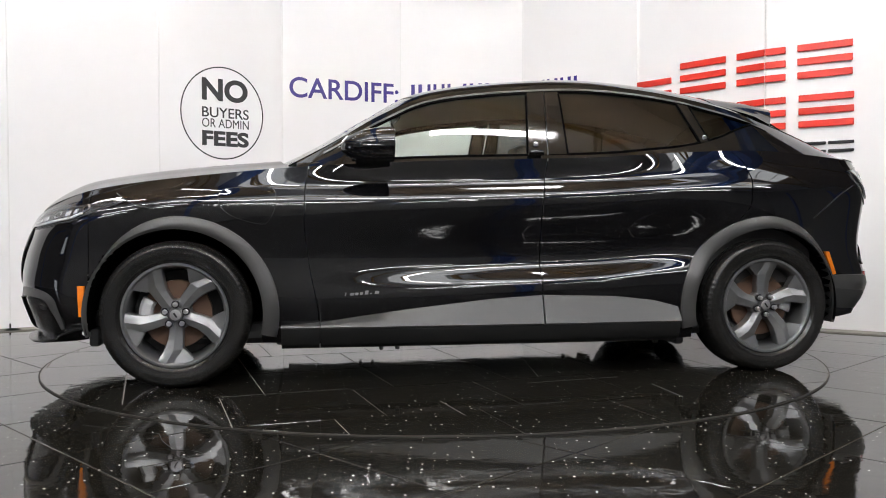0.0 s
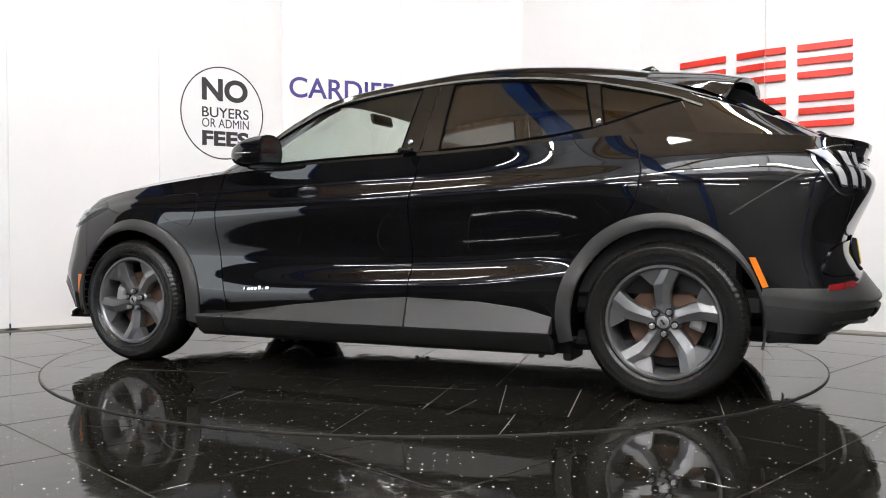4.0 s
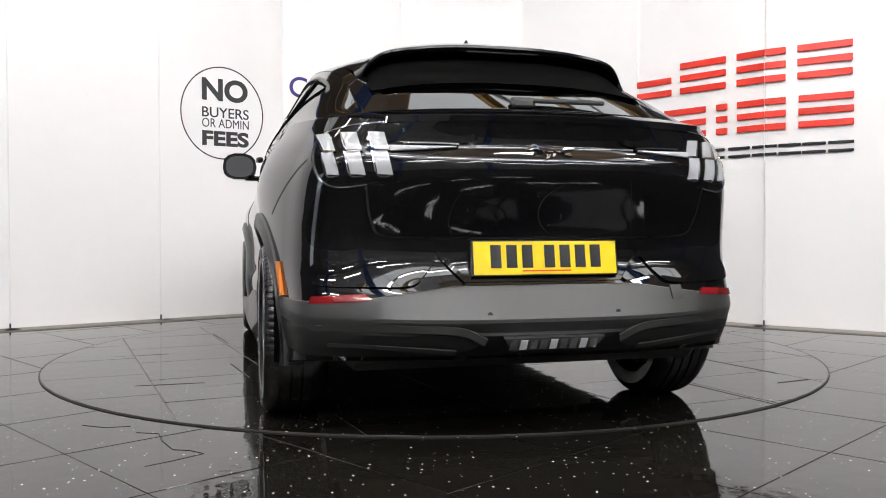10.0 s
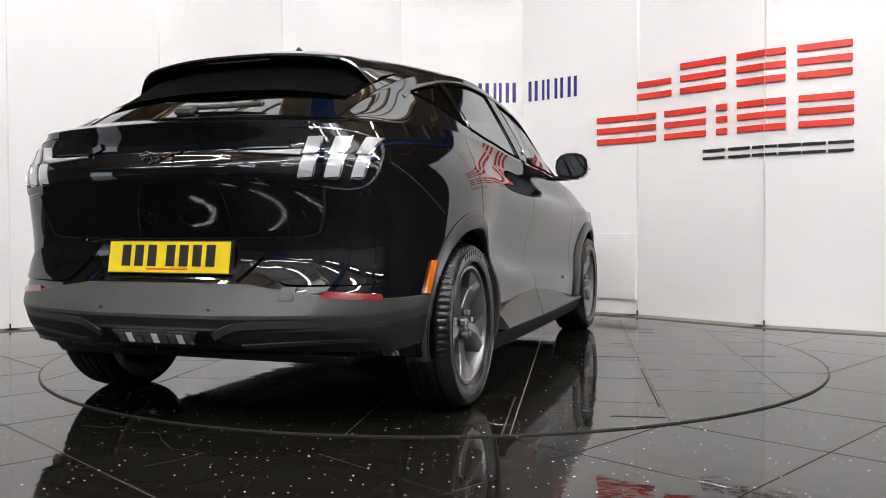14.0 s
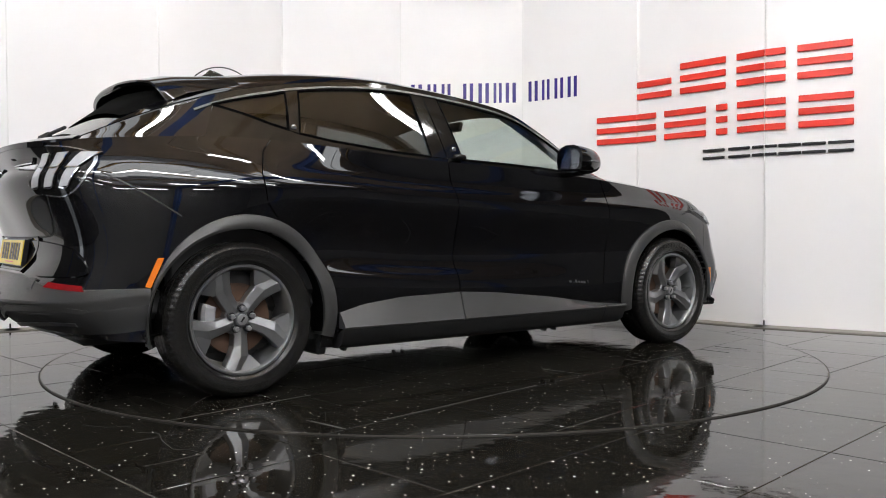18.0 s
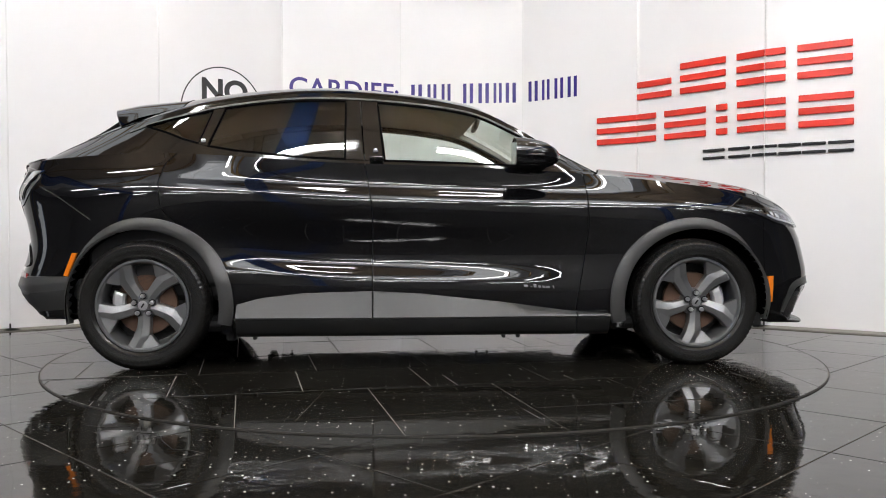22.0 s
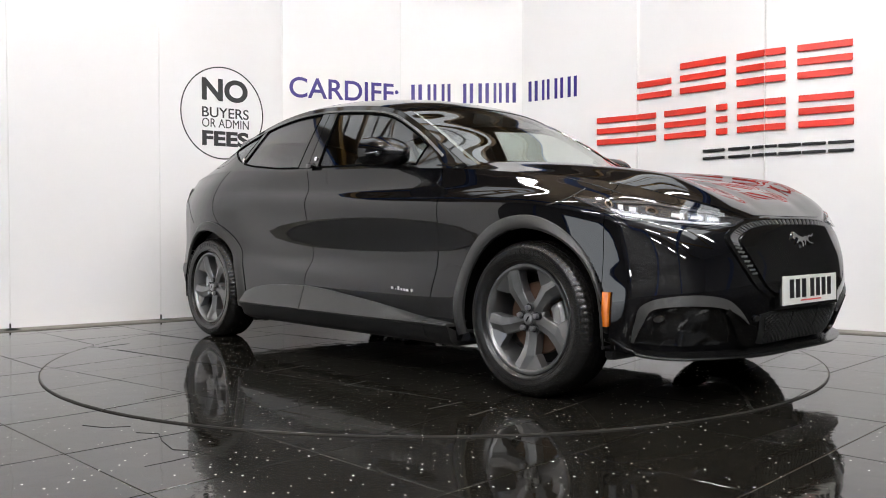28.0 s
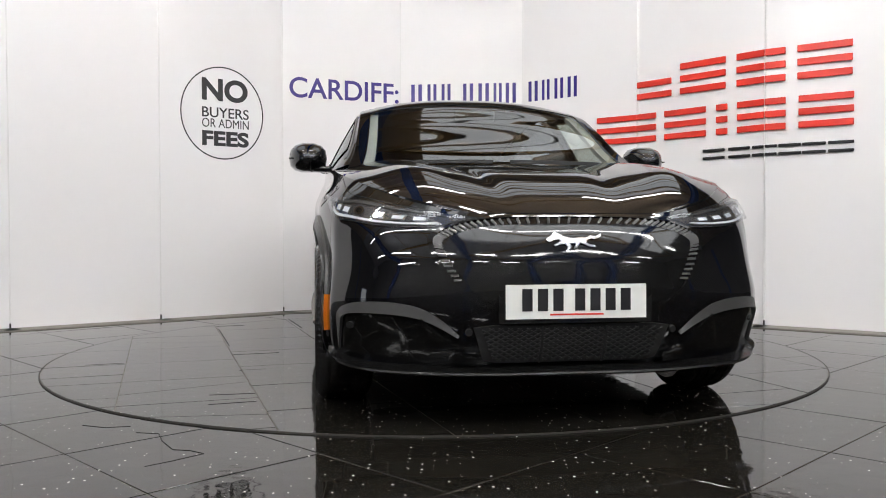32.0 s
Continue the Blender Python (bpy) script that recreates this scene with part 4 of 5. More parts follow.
def build_spoiler():
    half = 40
    # trailing edge, from the middle to the end where it runs down into the pillar
    EDGE = spline([(-1.805, 0, 1.466), (-1.80, .17, 1.464), (-1.785, .34, 1.452), (-1.75, .49, 1.424), (-1.70, .572, 1.335)])

    def section(a):
        k = abs(a * 2 - 1)
        sg = 1 if a > 0.5 else -1
        edge = EDGE(k * 4)
        tip = Vector((edge.x, edge.y * sg, edge.z))
        lead = top_point(6.15, 0.5 + (a - 0.5) * 0.93, 0.003)
        mid = top_point(6.7, 0.5 + (a - 0.5) * 0.93, 0.0)
        mid = mid.lerp(tip, 0.45)
        mid.z = lead.z * .42 + tip.z * .58 + 0.008 * (1 - k ** 4)
        under = top_point(8.05, 0.5 + (a - 0.5) * 0.90, 0.004)
        q = tip.lerp(under, 0.45) + Vector((0.03, 0, 0.012))
        upper = [lead, mid, tip, tip + Vector((-.003, 0, -.010)), tip + Vector((.010, 0, -.022)), tip + Vector((.03, 0, -.015))]
        lower = [tip + Vector((.012, 0, -.020)), tip + Vector((.10, 0, -.03 * (1 - k ** 4) - .004)), q + Vector((.05, 0, .01)), under + Vector((0, 0, .006))]
        return upper, lower

    def sheet(which):
        bm = bmesh.new()
        rows = [[bm.verts.new(p) for p in section(i / half)[which]] for i in range(half + 1)]
        for p, q in zip(rows, rows[1:]):
            for j in range(len(p) - 1):
                bm.faces.new((p[j], p[j + 1], q[j + 1], q[j]))
        bmesh.ops.recalc_face_normals(bm, faces=bm.faces[:])
        return bm
    sp = part("roof_spoiler", sheet(0), GLOSS_BLACK, car, "glossy black roof spoiler over the rear window")
    part("spoiler_underside", sheet(1), SHADE_CLOTH, sp, "black underside of the spoiler")
    bm = bmesh.new()
    box(bm, (-1.790, 0, 1.442), (.012, .30, .008), bevel=.003)
    part("brake_light", bm, LAMP_GREY, sp, "slim clear high brake light")
    # fin on the roof
    bm = bmesh.new()
    rows = []
    for i in range(9):
        f = i / 8
        x = -1.16 - 0.19 * f
        z0 = SPINE(5 + (-.85 - x) / .45 * .98).z if x > -1.3 else 1.53 - (-1.3 - x) * 0.22
        h = 0.062 * math.sin(min(1, f * 1.15) * math.pi / 2) * (1 if f < 0.86 else 0.75)
        w = 0.022 * math.sin(math.pi * min(0.96, 0.12 + f * 0.8))
        rows.append([bm.verts.new((x, -w, z0 - .01)), bm.verts.new((x, -w * .5, z0 + h * .7)), bm.verts.new((x, 0, z0 + h)), bm.verts.new((x, w * .5, z0 + h * .7)), bm.verts.new((x, w, z0 - .01))])
    for p, q in zip(rows, rows[1:]):
        for j in range(4):
            bm.faces.new((p[j], p[j + 1], q[j + 1], q[j]))
    bm.faces.new(rows[0])
    bm.faces.new(rows[-1][::-1])
    bmesh.ops.recalc_face_normals(bm, faces=bm.faces[:])
    part("antenna_fin", bm, GLOSS_BLACK, car)
    # rear wiper
    bm = bmesh.new()
    box(bm, (-2.10, 0.03, 1.198), (.06, .09, .030), Euler((0, radians(-30), 0)).to_matrix(), .012)
    box(bm, (-2.085, -.13, 1.210), (.022, .34, .016), Euler((0, radians(-30), 0)).to_matrix(), .005)
    part("rear_wiper", bm, DARK, car, "black rear wiper parked low on the glass", smooth=False)
    both_sides("front_wiper", lambda: sweep(bmesh.new(), [top_point(0.10 + 0.004 * k, 0.53 + 0.033 * k, 0.012) for k in range(12)], [(-.008, -.008), (.008, -.008), (.006, .01), (-.006, .01)]), DARK)
    bm = bmesh.new()
    grid(bm, lambda a, b: top_point(0.0 + 0.14 * a, 0.5 + (b - 0.5) * 0.96, -0.006 - 0.02 * (1 - a)), 3, 30, flip=True)
    part("cowl", bm, DARK, car, "black plastic cowl below the windscreen")


build_spoiler()


def build_interior():
    bm = bmesh.new()
    box(bm, (-.45, 0, .42), (2.9, 1.6, .12), bevel=.03)
    for s in (1, -1):
        box(bm, (-.45, s * .80, .74), (2.7, .06, .60), bevel=.02)
    box(bm, (-1.75, 0, .80), (.5, 1.45, .5), bevel=.06)
    part("cabin_floor", bm, SEAT, car, smooth=False)
    bm = bmesh.new()
    box(bm, (.78, 0, .93), (.42, 1.5, .22), bevel=.07, seg=3)
    box(bm, (.60, 0, .80), (.25, 1.4, .25), bevel=.05, seg=2)
    dash = part("dashboard", bm, SEAT, car, "black dashboard")
    bm = bmesh.new()
    box(bm, (.545, 0, .95), (.018, .22, .34), Euler((0, radians(-12), 0)).to_matrix(), .006)
    part("screen", bm, GLOSS_BLACK, dash)
    bm = bmesh.new()
    pts = [(.19 * math.cos(a), .19 * math.sin(a)) for a in np.linspace(0, 2 * math.pi, 33)[:-1]]
    rings = []
    m = Matrix.Translation((.36, -.37, .93)) @ Matrix.Rotation(radians(-64), 4, "Y")
    for i, (a, b) in enumerate(pts):
        c, r = Vector((a, b, 0)), Vector((a, b, 0)).normalized()
        rings.append([bm.verts.new(m @ (c + r * .016 * math.cos(k) + Vector((0, 0, .016 * math.sin(k))))) for k in np.linspace(0, 2 * math.pi, 9)[:-1]])
    for i in range(32):
        p, q = rings[i], rings[(i + 1) % 32]
        for j in range(8):
            bm.faces.new((p[j], p[(j + 1) % 8], q[(j + 1) % 8], q[j]))
    box(bm, m @ Vector((0, 0, 0)), (.03, .36, .05), Matrix.Rotation(radians(-64), 3, "Y"), .01)
    bmesh.ops.recalc_face_normals(bm, faces=bm.faces[:])
    part("steering_wheel", bm, SEAT, car)

    def seat(x, y, w):
        bm = bmesh.new()
        box(bm, (x, y, .60), (.52, w, .18), bevel=.06, seg=3)
        box(bm, (x - .29, y, .83), (.15, w, .52), Euler((0, radians(-18), 0)).to_matrix(), .06, 3)
        ob = part("seat", bm, SEAT, car, "black leather seat")
        return ob
    for y in (.38, -.38):
        ob = seat(.12, y, .50)
        bm = bmesh.new()
        box(bm, (-.29, y, 1.135), (.10, .27, .15), Euler((0, radians(-14), 0)).to_matrix(), .045, 3)
        part("headrest", bm, SEAT, ob)
    ob = seat(-.80, 0, 1.3)
    for y in (.40, 0, -.40):
        bm = bmesh.new()
        box(bm, (-1.20, y, 1.12), (.09, .24, .12), Euler((0, radians(-14), 0)).to_matrix(), .04, 3)
        part("headrest", bm, SEAT, ob)
    bm = bmesh.new()
    box(bm, (.36, 0, 1.415), (.03, .24, .065), Euler((0, radians(15), 0)).to_matrix(), .012, 2)
    part("rear_view_mirror", bm, SEAT, car)


build_interior()


# ---- cladding ----
def arch_trim(cx, sign):
    """Grey trim round one wheel arch; sign +1 for the front wheel, whose outer end points forwards."""
    def make():
        bm = bmesh.new()
        n = 72
        rows = []
        for i in range(n + 1):
            a = radians(-14 + 208 * i / n)
            c, s = math.cos(a) * sign, math.sin(a)
            toward_end = max(0, math.cos(a))
            toward_mid = max(0, -math.cos(a))
            ro = 0.463 + 0.016 * toward_mid - 0.062 * toward_end ** 1.5
            if cx < 0:
                ro = 0.466 + 0.010 * toward_mid - 0.055 * toward_end ** 1.5
            ri = 0.402
            row = []
            for r, o in ((ro, -0.006), (ro - .002, 0.010), (ro - .008, 0.014), ((ro + ri) / 2, 0.022), (ri + .012, 0.026), (ri, 0.020), (ri + .002, 0.005), (ri + .004, -0.06)):
                x, z = cx + c * r, WHEEL_Z + s * r
                p = on_side(x, max(z, 0.20), o) if o > -0.05 else None
                if p is None:
                    p = row[-1] + Vector((0, -0.07, 0))
                p = Vector((x, max(p.y, 0.80), z))
                row.append(p)
            rows.append([bm.verts.new(p) for p in row])
        for p, q in zip(rows, rows[1:]):
            for j in range(len(p) - 1):
                bm.faces.new((p[j], p[j + 1], q[j + 1], q[j]))
        bmesh.ops.recalc_face_normals(bm, faces=bm.faces[:])
        return bm
    return make


STRIP_TOP = table([(1.0, 0.285), (.80, 0.30), (0.4, 0.355), (-.02, 0.40), (-.28, 0.415), (-.65, 0.405), (-.87, 0.38), (-1.0, 0.345)])


def tail_out(y):
    """How far the rear trim stands out, from 1 in the middle to little at the corners."""
    return 1 - 0.85 * min(1.0, abs(y) / 0.66) ** 1.5


def on_trim(y, z, o):
    return on_tail(y, z, o * tail_out(y))


def build_cladding():
    both_sides("wheel_arch_trim", arch_trim(WHEEL_X, 1), CLAD, "matt grey plastic arch trim")
    both_sides("wheel_arch_trim", arch_trim(-WHEEL_X, -1), CLAD, "matt grey plastic arch trim")

    # liners inside the arches
    def liner(cx):
        def make():
            bm = bmesh.new()
            rows = []
            for i in range(33):
                a = radians(-12 + 204 * i / 32)
                c, s = math.cos(a), math.sin(a)
                rows.append([bm.verts.new((cx + c * r, y, WHEEL_Z + s * r)) for r, y in ((.404, .905), (.41, .62), (.05, .60))])
            for p, q in zip(rows, rows[1:]):
                for j in range(2):
                    bm.faces.new((p[j], q[j], q[j + 1], p[j + 1]))
            return bm
        return make
    for cx in (WHEEL_X, -WHEEL_X):
        both_sides("wheel_arch_liner", liner(cx), SHADE_CLOTH)

    # rocker: an upper face that looks up; shade coloured into the lower face
    def rocker(x0, x1, lower):
        def make():
            bm = bmesh.new()
            rows = []
            n = 30
            for i in range(n + 1):
                x = x0 + (x1 - x0) * i / n
                zt, zm = STRIP_TOP(x), 0.278
                y = on_side(x, 0.44, 0).y
                yt = on_side(x, max(zt, 0.3), 0).y + 0.002
                if lower:
                    row = ((x, y + .036, zm - .006), (x, y + .040, zm - .010), (x, y + .012, .20), (x, y - .03, .172), (x, y - .2, .172))
                else:
                    row = ((x, yt - .02, zt + .004), (x, yt + .004, zt), (x, y + .044, zm + .010), (x, y + .048, zm), (x, y + .042, zm - .008), (x, y - .02, zm - .008))
                rows.append([bm.verts.new(p) for p in row])
            for p, q in zip(rows, rows[1:]):
                for j in range(len(p) - 1):
                    bm.faces.new((p[j], p[j + 1], q[j + 1], q[j]))
            bm.faces.new(rows[0][::-1])
            bm.faces.new(rows[-1])
            bmesh.ops.recalc_face_normals(bm, faces=bm.faces[:])
            return bm
        return make
    for x0, x1 in ((1.005, 0.825), (0.82, -0.274), (-0.282, -1.0)):
        both_sides("rocker_trim", rocker(x0, x1, False), CLAD, "matt grey plastic sill trim")
    for x0, x1 in ((1.005, 0.825), (0.82, -1.0)):
        both_sides("sill_board", rocker(x0, x1, True), DARK, "dark plastic lower sill board, shade of its face put into the colour")
    for jx in (.52, .44, -.92):
        both_sides("jacking_point", lambda: box(bmesh.new(), (jx, .80, .165), (.02, .04, .035), bevel=.004), DARK, smooth=False)
    # mud guards
    for x, z, h in ((-1.05, .205, .13), (1.87, .235, .08)):
        def guard(x=x, z=z, h=h):
            return box(bmesh.new(), (x, .73, z), (.05, .18, h), bevel=.01)
        both_sides("mud_guard", guard, DARK, smooth=False)

    # rear bumper cladding
    bm = bmesh.new()
    rows = []
    n = 56
    for i in range(n + 1):
        k = i / n * 2 - 1
        u_end = u_at(-1.885, 2.0, 9, 13)
        u = 14 - abs(k) * (14 - u_end)
        sgn = 1 if k > 0 else -1
        f = abs(k)
        row = []
        top = 0.548 - 0.052 * min(1, max(0, (f - 0.28) / 0.3)) + 0.0
        step = 0.43 + 0.035 * f ** 3
        low = 0.285 + 0.02 * f ** 4
        for z, o in ((top + .004, -.012), (top, .006), (step + .012, .040), (step, .042), (step - .014, .030), (step - .035, .026), (step - .045, .036), ((step + low) / 2, .030), (low + .02, .0), (low, -.03), (low - .01, -.25)):
            uu, v = u, 2.0
            lo, hi = 0.0, 4.5
            for _ in range(14):
                v = (lo + hi) / 2
                if skin(uu, v).z < z:
                    lo = v
                else:
                    hi = v
            p = skin(uu, v) + skin_normal(uu, v) * (max(o, -.05) * tail_out(f * 1.07) + (.004 if o > 0 else 0))
            if o < -.05:
                p.x += 0.2
                p.y *= .9
            row.append(bm.verts.new((p.x, p.y * sgn, z)))
        rows.append([v.co.copy() for v in row])
    bm.free()
    # below the step the colour is darkened for the overhang's shade
    for name, j0, j1, mat, lab in (("rear_bumper_trim", 0, 5, CLAD, "matt grey plastic lower rear bumper"), ("rear_bumper_apron", 5, 10, DARK, "lower apron of the rear bumper, coloured darker for shade")):
        bm = bmesh.new()
        strips = [[bm.verts.new(c) for c in row[j0:j1 + 1]] for row in rows]
        for p, q in zip(strips, strips[1:]):
            for j in range(j1 - j0):
                bm.faces.new((p[j], p[j + 1], q[j + 1], q[j]))
        bmesh.ops.recalc_face_normals(bm, faces=bm.faces[:])
        part(name, bm, mat, car, lab, sharp=25)
    # dark slots in it
    for s in (1, -1):
        bm = patch(smooth_loop([(s * .25, .375), (s * .32, .395), (s * .5, .40), (s * .72, .402), (s * .80, .385), (s * .76, .345), (s * .5, .345), (s * .33, .345)], 5), on_trim, 0.036, 0.02)
        part("bumper_slot", bm, DARK, car, "dark slot in the rear bumper")
        bm = ribbon([(s * .24, .385), (s * .33, .415), (s * .5, .418), (s * .7, .418), (s * .80, .405)], on_trim, 0.054, 0.020, 0.012)
        part("bumper_ridge", bm, CLAD, car)
        bm = ribbon([(s * .33, .352), (s * .5, .354), (s * .74, .354)], on_trim, 0.050, 0.013, 0.01)
        part("bumper_ridge", bm, CLAD, car)
    bm = patch(straight_loop([(-.18, .395), (.18, .395), (.15, .36), (-.15, .36)], 4), on_tail, 0.045, 0.03)
    lamp = part("reversing_lamp", bm, LAMP_GREY, car, "clear reversing lamp low in the bumper")
    for k in range(9):
        bm = patch(straight_loop([(-.155 + k * .036, .39), (-.13 + k * .036, .39), (-.13 + k * .036, .365), (-.155 + k * .036, .365)], 1), on_tail, 0.047, 0.006, 1)
        part("facet", bm, LAMP_WHITE if k % 3 == 1 else LAMP_CORE, lamp)
    # front lip
    bm = bmesh.new()
    rows = []
    for i in range(61):
        k = i / 60 * 2 - 1
        u = abs(k) * 4.12
        p = skin(u, 0.15)
        out = 1 - 0.75 * abs(k) ** 5
        n0 = skin_normal(u, 0.6)
        n0.z = 0
        n0.normalize()
        sg = 1 if k >= 0 else -1
        base = Vector((p.x, p.y, 0))
        up = 0.028 * min(1, abs(k) ** 6 * 1.2) + 0.05 * abs(k) ** 3
        row = [base - n0 * .10 + Vector((0, 0, .195 + up)), base + n0 * .048 * out + Vector((0, 0, .204 + up)), base + n0 * .056 * out + Vector((0, 0, .210 + up)), base + n0 * .053 * out + Vector((0, 0, .217 + up)), base - n0 * .01 + Vector((0, 0, .238 + up))]
        rows.append([bm.verts.new((q.x, q.y * sg, q.z)) for q in row])
    for p, q in zip(rows, rows[1:]):
        for j in range(4):
            bm.faces.new((p[j], p[j + 1], q[j + 1], q[j]))
    bmesh.ops.recalc_face_normals(bm, faces=bm.faces[:])
    part("front_lip", bm, LIP, car, "matt grey plastic front lip")


build_cladding()


# ---- the front ----
def bars(parent, width, height, surf, off, mat, n=7):
    """Plain bars in the place of characters."""
    step = width / n
    for k in range(n):
        x = -width / 2 + step * (k + 0.5) + (0.012 if k > 3 else -0.012)
        bm = bmesh.new()
        vs = []
        for a, b in ((-.33, -.5), (.33, -.5), (.33, .5), (-.33, .5)):
            vs.append((x + a * step, b * height))
        lo = [bm.verts.new(surf(*q, off)) for q in vs]
        hi = [bm.verts.new(surf(*q, off + 0.0015)) for q in vs]
        bm.faces.new(hi)
        for i in range(4):
            bm.faces.new((lo[i], lo[(i + 1) % 4], hi[(i + 1) % 4], hi[i]))
        bmesh.ops.recalc_face_normals(bm, faces=bm.faces[:])
        part("character_bar", bm, mat, parent, smooth=False)


# a horse running towards -x
EMBLEM = [(-.105, .004), (-.101, .012), (-.083, .021), (-.075, .033), (-.060, .029), (-.044, .021), (-.026, .015), (0, .012), (.028, .016), (.046, .014), (.064, .021), (.085, .018), (.106, .027), (.100, .015), (.082, .008), (.064, .010), (.050, .004),
          (.046, -.004), (.058, -.011), (.074, -.013), (.083, -.020), (.070, -.021), (.052, -.018), (.036, -.010), (.022, -.006), (.016, -.014), (.006, -.024), (-.004, -.028), (-.002, -.021), (.004, -.013), (.002, -.007),
          (-.016, -.008), (-.010, -.018), (-.019, -.030), (-.032, -.034), (-.029, -.027), (-.025, -.018), (-.036, -.010), (-.056, -.012), (-.072, -.018), (-.079, -.013), (-.062, -.004), (-.051, .002), (-.060, .008), (-.074, .006), (-.091, -.002)]


def shrunk(pts, by):
    """The outline moved inwards all round."""
    out, n = [], len(pts)
    for i in range(n):
        p, q, r = Vector(pts[i - 1]), Vector(pts[i]), Vector(pts[(i + 1) % n])
        d = ((q - p).normalized() + (r - q).normalized())
        d = d.normalized() if d.length > 1e-4 else Vector((1, 0))
        out.append((q.x + d.y * by, q.y - d.x * by))
    return out


def emblem(parent, surf, k, zc, off, face):
    base = [(x * abs(k), y * abs(k)) for x, y in EMBLEM]
    sg = math.copysign(1, k)
    ob = part("emblem", flat_shape([(x * sg, zc + y) for x, y in base], surf, off, 0.008), CHROME, parent, "silver badge in the shape of a running horse", smooth=False)
    part("emblem_face", flat_shape([(x * sg, zc + y) for x, y in shrunk(base, .0032)], surf, off + .001, 0.003), face, ob, smooth=False)


def flat_shape(pts, surf, off, thick):
    bm = bmesh.new()
    top = [bm.verts.new(surf(x, y, off)) for x, y in pts]
    bot = [bm.verts.new(surf(x, y, off - thick)) for x, y in pts]
    f = bm.faces.new(top)
    n = len(pts)
    for i in range(n):
        bm.faces.new((bot[i], bot[(i + 1) % n], top[(i + 1) % n], top[i]))
    bmesh.ops.triangulate(bm, faces=[f])
    bmesh.ops.recalc_face_normals(bm, faces=bm.faces[:])
    return bm


def build_front():
    outline = smooth_loop([(0, .785), (.24, .782), (.40, .765), (.50, .725), (.515, .68), (.46, .57), (.38, .485), (.24, .452), (0, .45), (-.24, .452), (-.38, .485), (-.46, .57), (-.515, .68), (-.50, .725), (-.40, .765), (-.24, .782)], 6)
    border = part("grille_surround", patch(outline, on_nose, 0.002, 0.012, 4, hole=0.78), GLOSS_BLACK, car, "ribbed dark grille surround")
    inner = [(y * .895, .625 + (z - .625) * (.81 if z > .625 else .95)) for y, z in outline]
    panel = part("grille_panel", patch(inner, on_nose, 0.012, 0.016, 8), GLOSS_BLACK, car, "closed glossy black grille panel")
    lip = [(y * 1.02, .625 + (z - .625) * 1.02) for y, z in outline]
    part("grille_edge", patch(lip, on_nose, 0.008, 0.01, 1, hole=0.965), GLOSS_BLACK, border)
    n = len(outline)
    for k in range(0, n):
        y, z = outline[k]
        if z < 0.55:
            continue
        part("slat", ribbon([(y * .98, .625 + (z - .625) * .96), (y * .905 - .008, .625 + (z - .625) * (.84 if z > .625 else .93))], on_nose, 0.010, 0.0075, 0.010, 2), SLAT, border)
    # emblem
    emblem(panel, on_nose, 1.0, .690, 0.020, BADGE)
    # number plate
    def flat(a, b, o):
        return Vector((2.347 + o - b * 0.02, -a, .4805 + b))
    pl = part("front_number_plate", patch(straight_loop([(-.285, -.078), (.285, -.078), (.285, .072), (-.285, .072)], 3), flat, -0.004, 0.02, 1), GLOSS_BLACK, car, "white number plate in a black holder", smooth=False)
    face = part("plate_face", patch(straight_loop([(-.262, -.062), (.262, -.062), (.262, .061), (-.262, .061)], 3), flat, 0.002, 0.005, 1), PLATE_W, pl, smooth=False)
    bars(pl, .40, .080, lambda a, b, o: flat(a, b + .006, o), 0.0022, INK)
    part("dealer_bar", patch(straight_loop([(-.10, -.05), (.10, -.05), (.10, -.044), (-.10, -.044)], 1), flat, 0.0032, 0.001, 1), LETTER_RED, pl, smooth=False)
    # lower grille
    low = straight_loop([(-.37, .385), (-.30, .395), (.30, .395), (.37, .385), (.33, .262), (.28, .252), (-.28, .252), (-.33, .262)], 5)
    gr = part("lower_grille", patch(low, on_nose, 0.004, 0.02, 6), DARK, car, "black lower grille with a diamond mesh")
    for s in (1, -1):
        for k in range(-13, 14):
            y0 = k * .034
            ends = []
            for f in np.linspace(0, 1, 25):
                y, z = y0 + s * (f - .5) * .22, .264 + f * .120
                if abs(y) < .295 + .05 * f:
                    ends.append((y, z))
            if len(ends) > 3:
                part("mesh_bar", ribbon([ends[0], ends[-1]], on_nose, 0.011 + .0003 * s, 0.0045, 0.006, 3), MESH_BAR, gr)
    for y in (-.12, .12):
        part("mesh_post", ribbon([(y, .258), (y, .39)], on_nose, 0.014, 0.008, 0.008, 2), DARK, gr)
    for s in (1, -1):
        # pocket beside the lower grille with its grey brow
        part("bumper_pocket", patch(smooth_loop([(s * .50, .33), (s * .56, .39), (s * .68, .425), (s * .79, .42), (s * .825, .36), (s * .82, .285), (s * .68, .268), (s * .54, .268)], 5), on_nose, 0.004, 0.02, 5), GLOSS_BLACK, car, "glossy black pocket in the front bumper")
        part("bumper_brow", ribbon([(s * .42, .352), (s * .49, .402), (s * .57, .440), (s * .68, .456), (s * .79, .452), (s * .838, .425), (s * .842, .36), (s * .84, .285)], on_nose, 0.008, (.006, .022, .036, .040, .036, .028, .018, .008), 0.03, 6, s * .006), CLAD, car, "matt grey brow over the bumper pocket")
        part("bumper_fin", ribbon([(s * .56, .415), (s * .50, .36), (s * .44, .29), (s * .36, .262)], on_nose, 0.018, 0.022, 0.02, 6), GLOSS_BLACK, car)
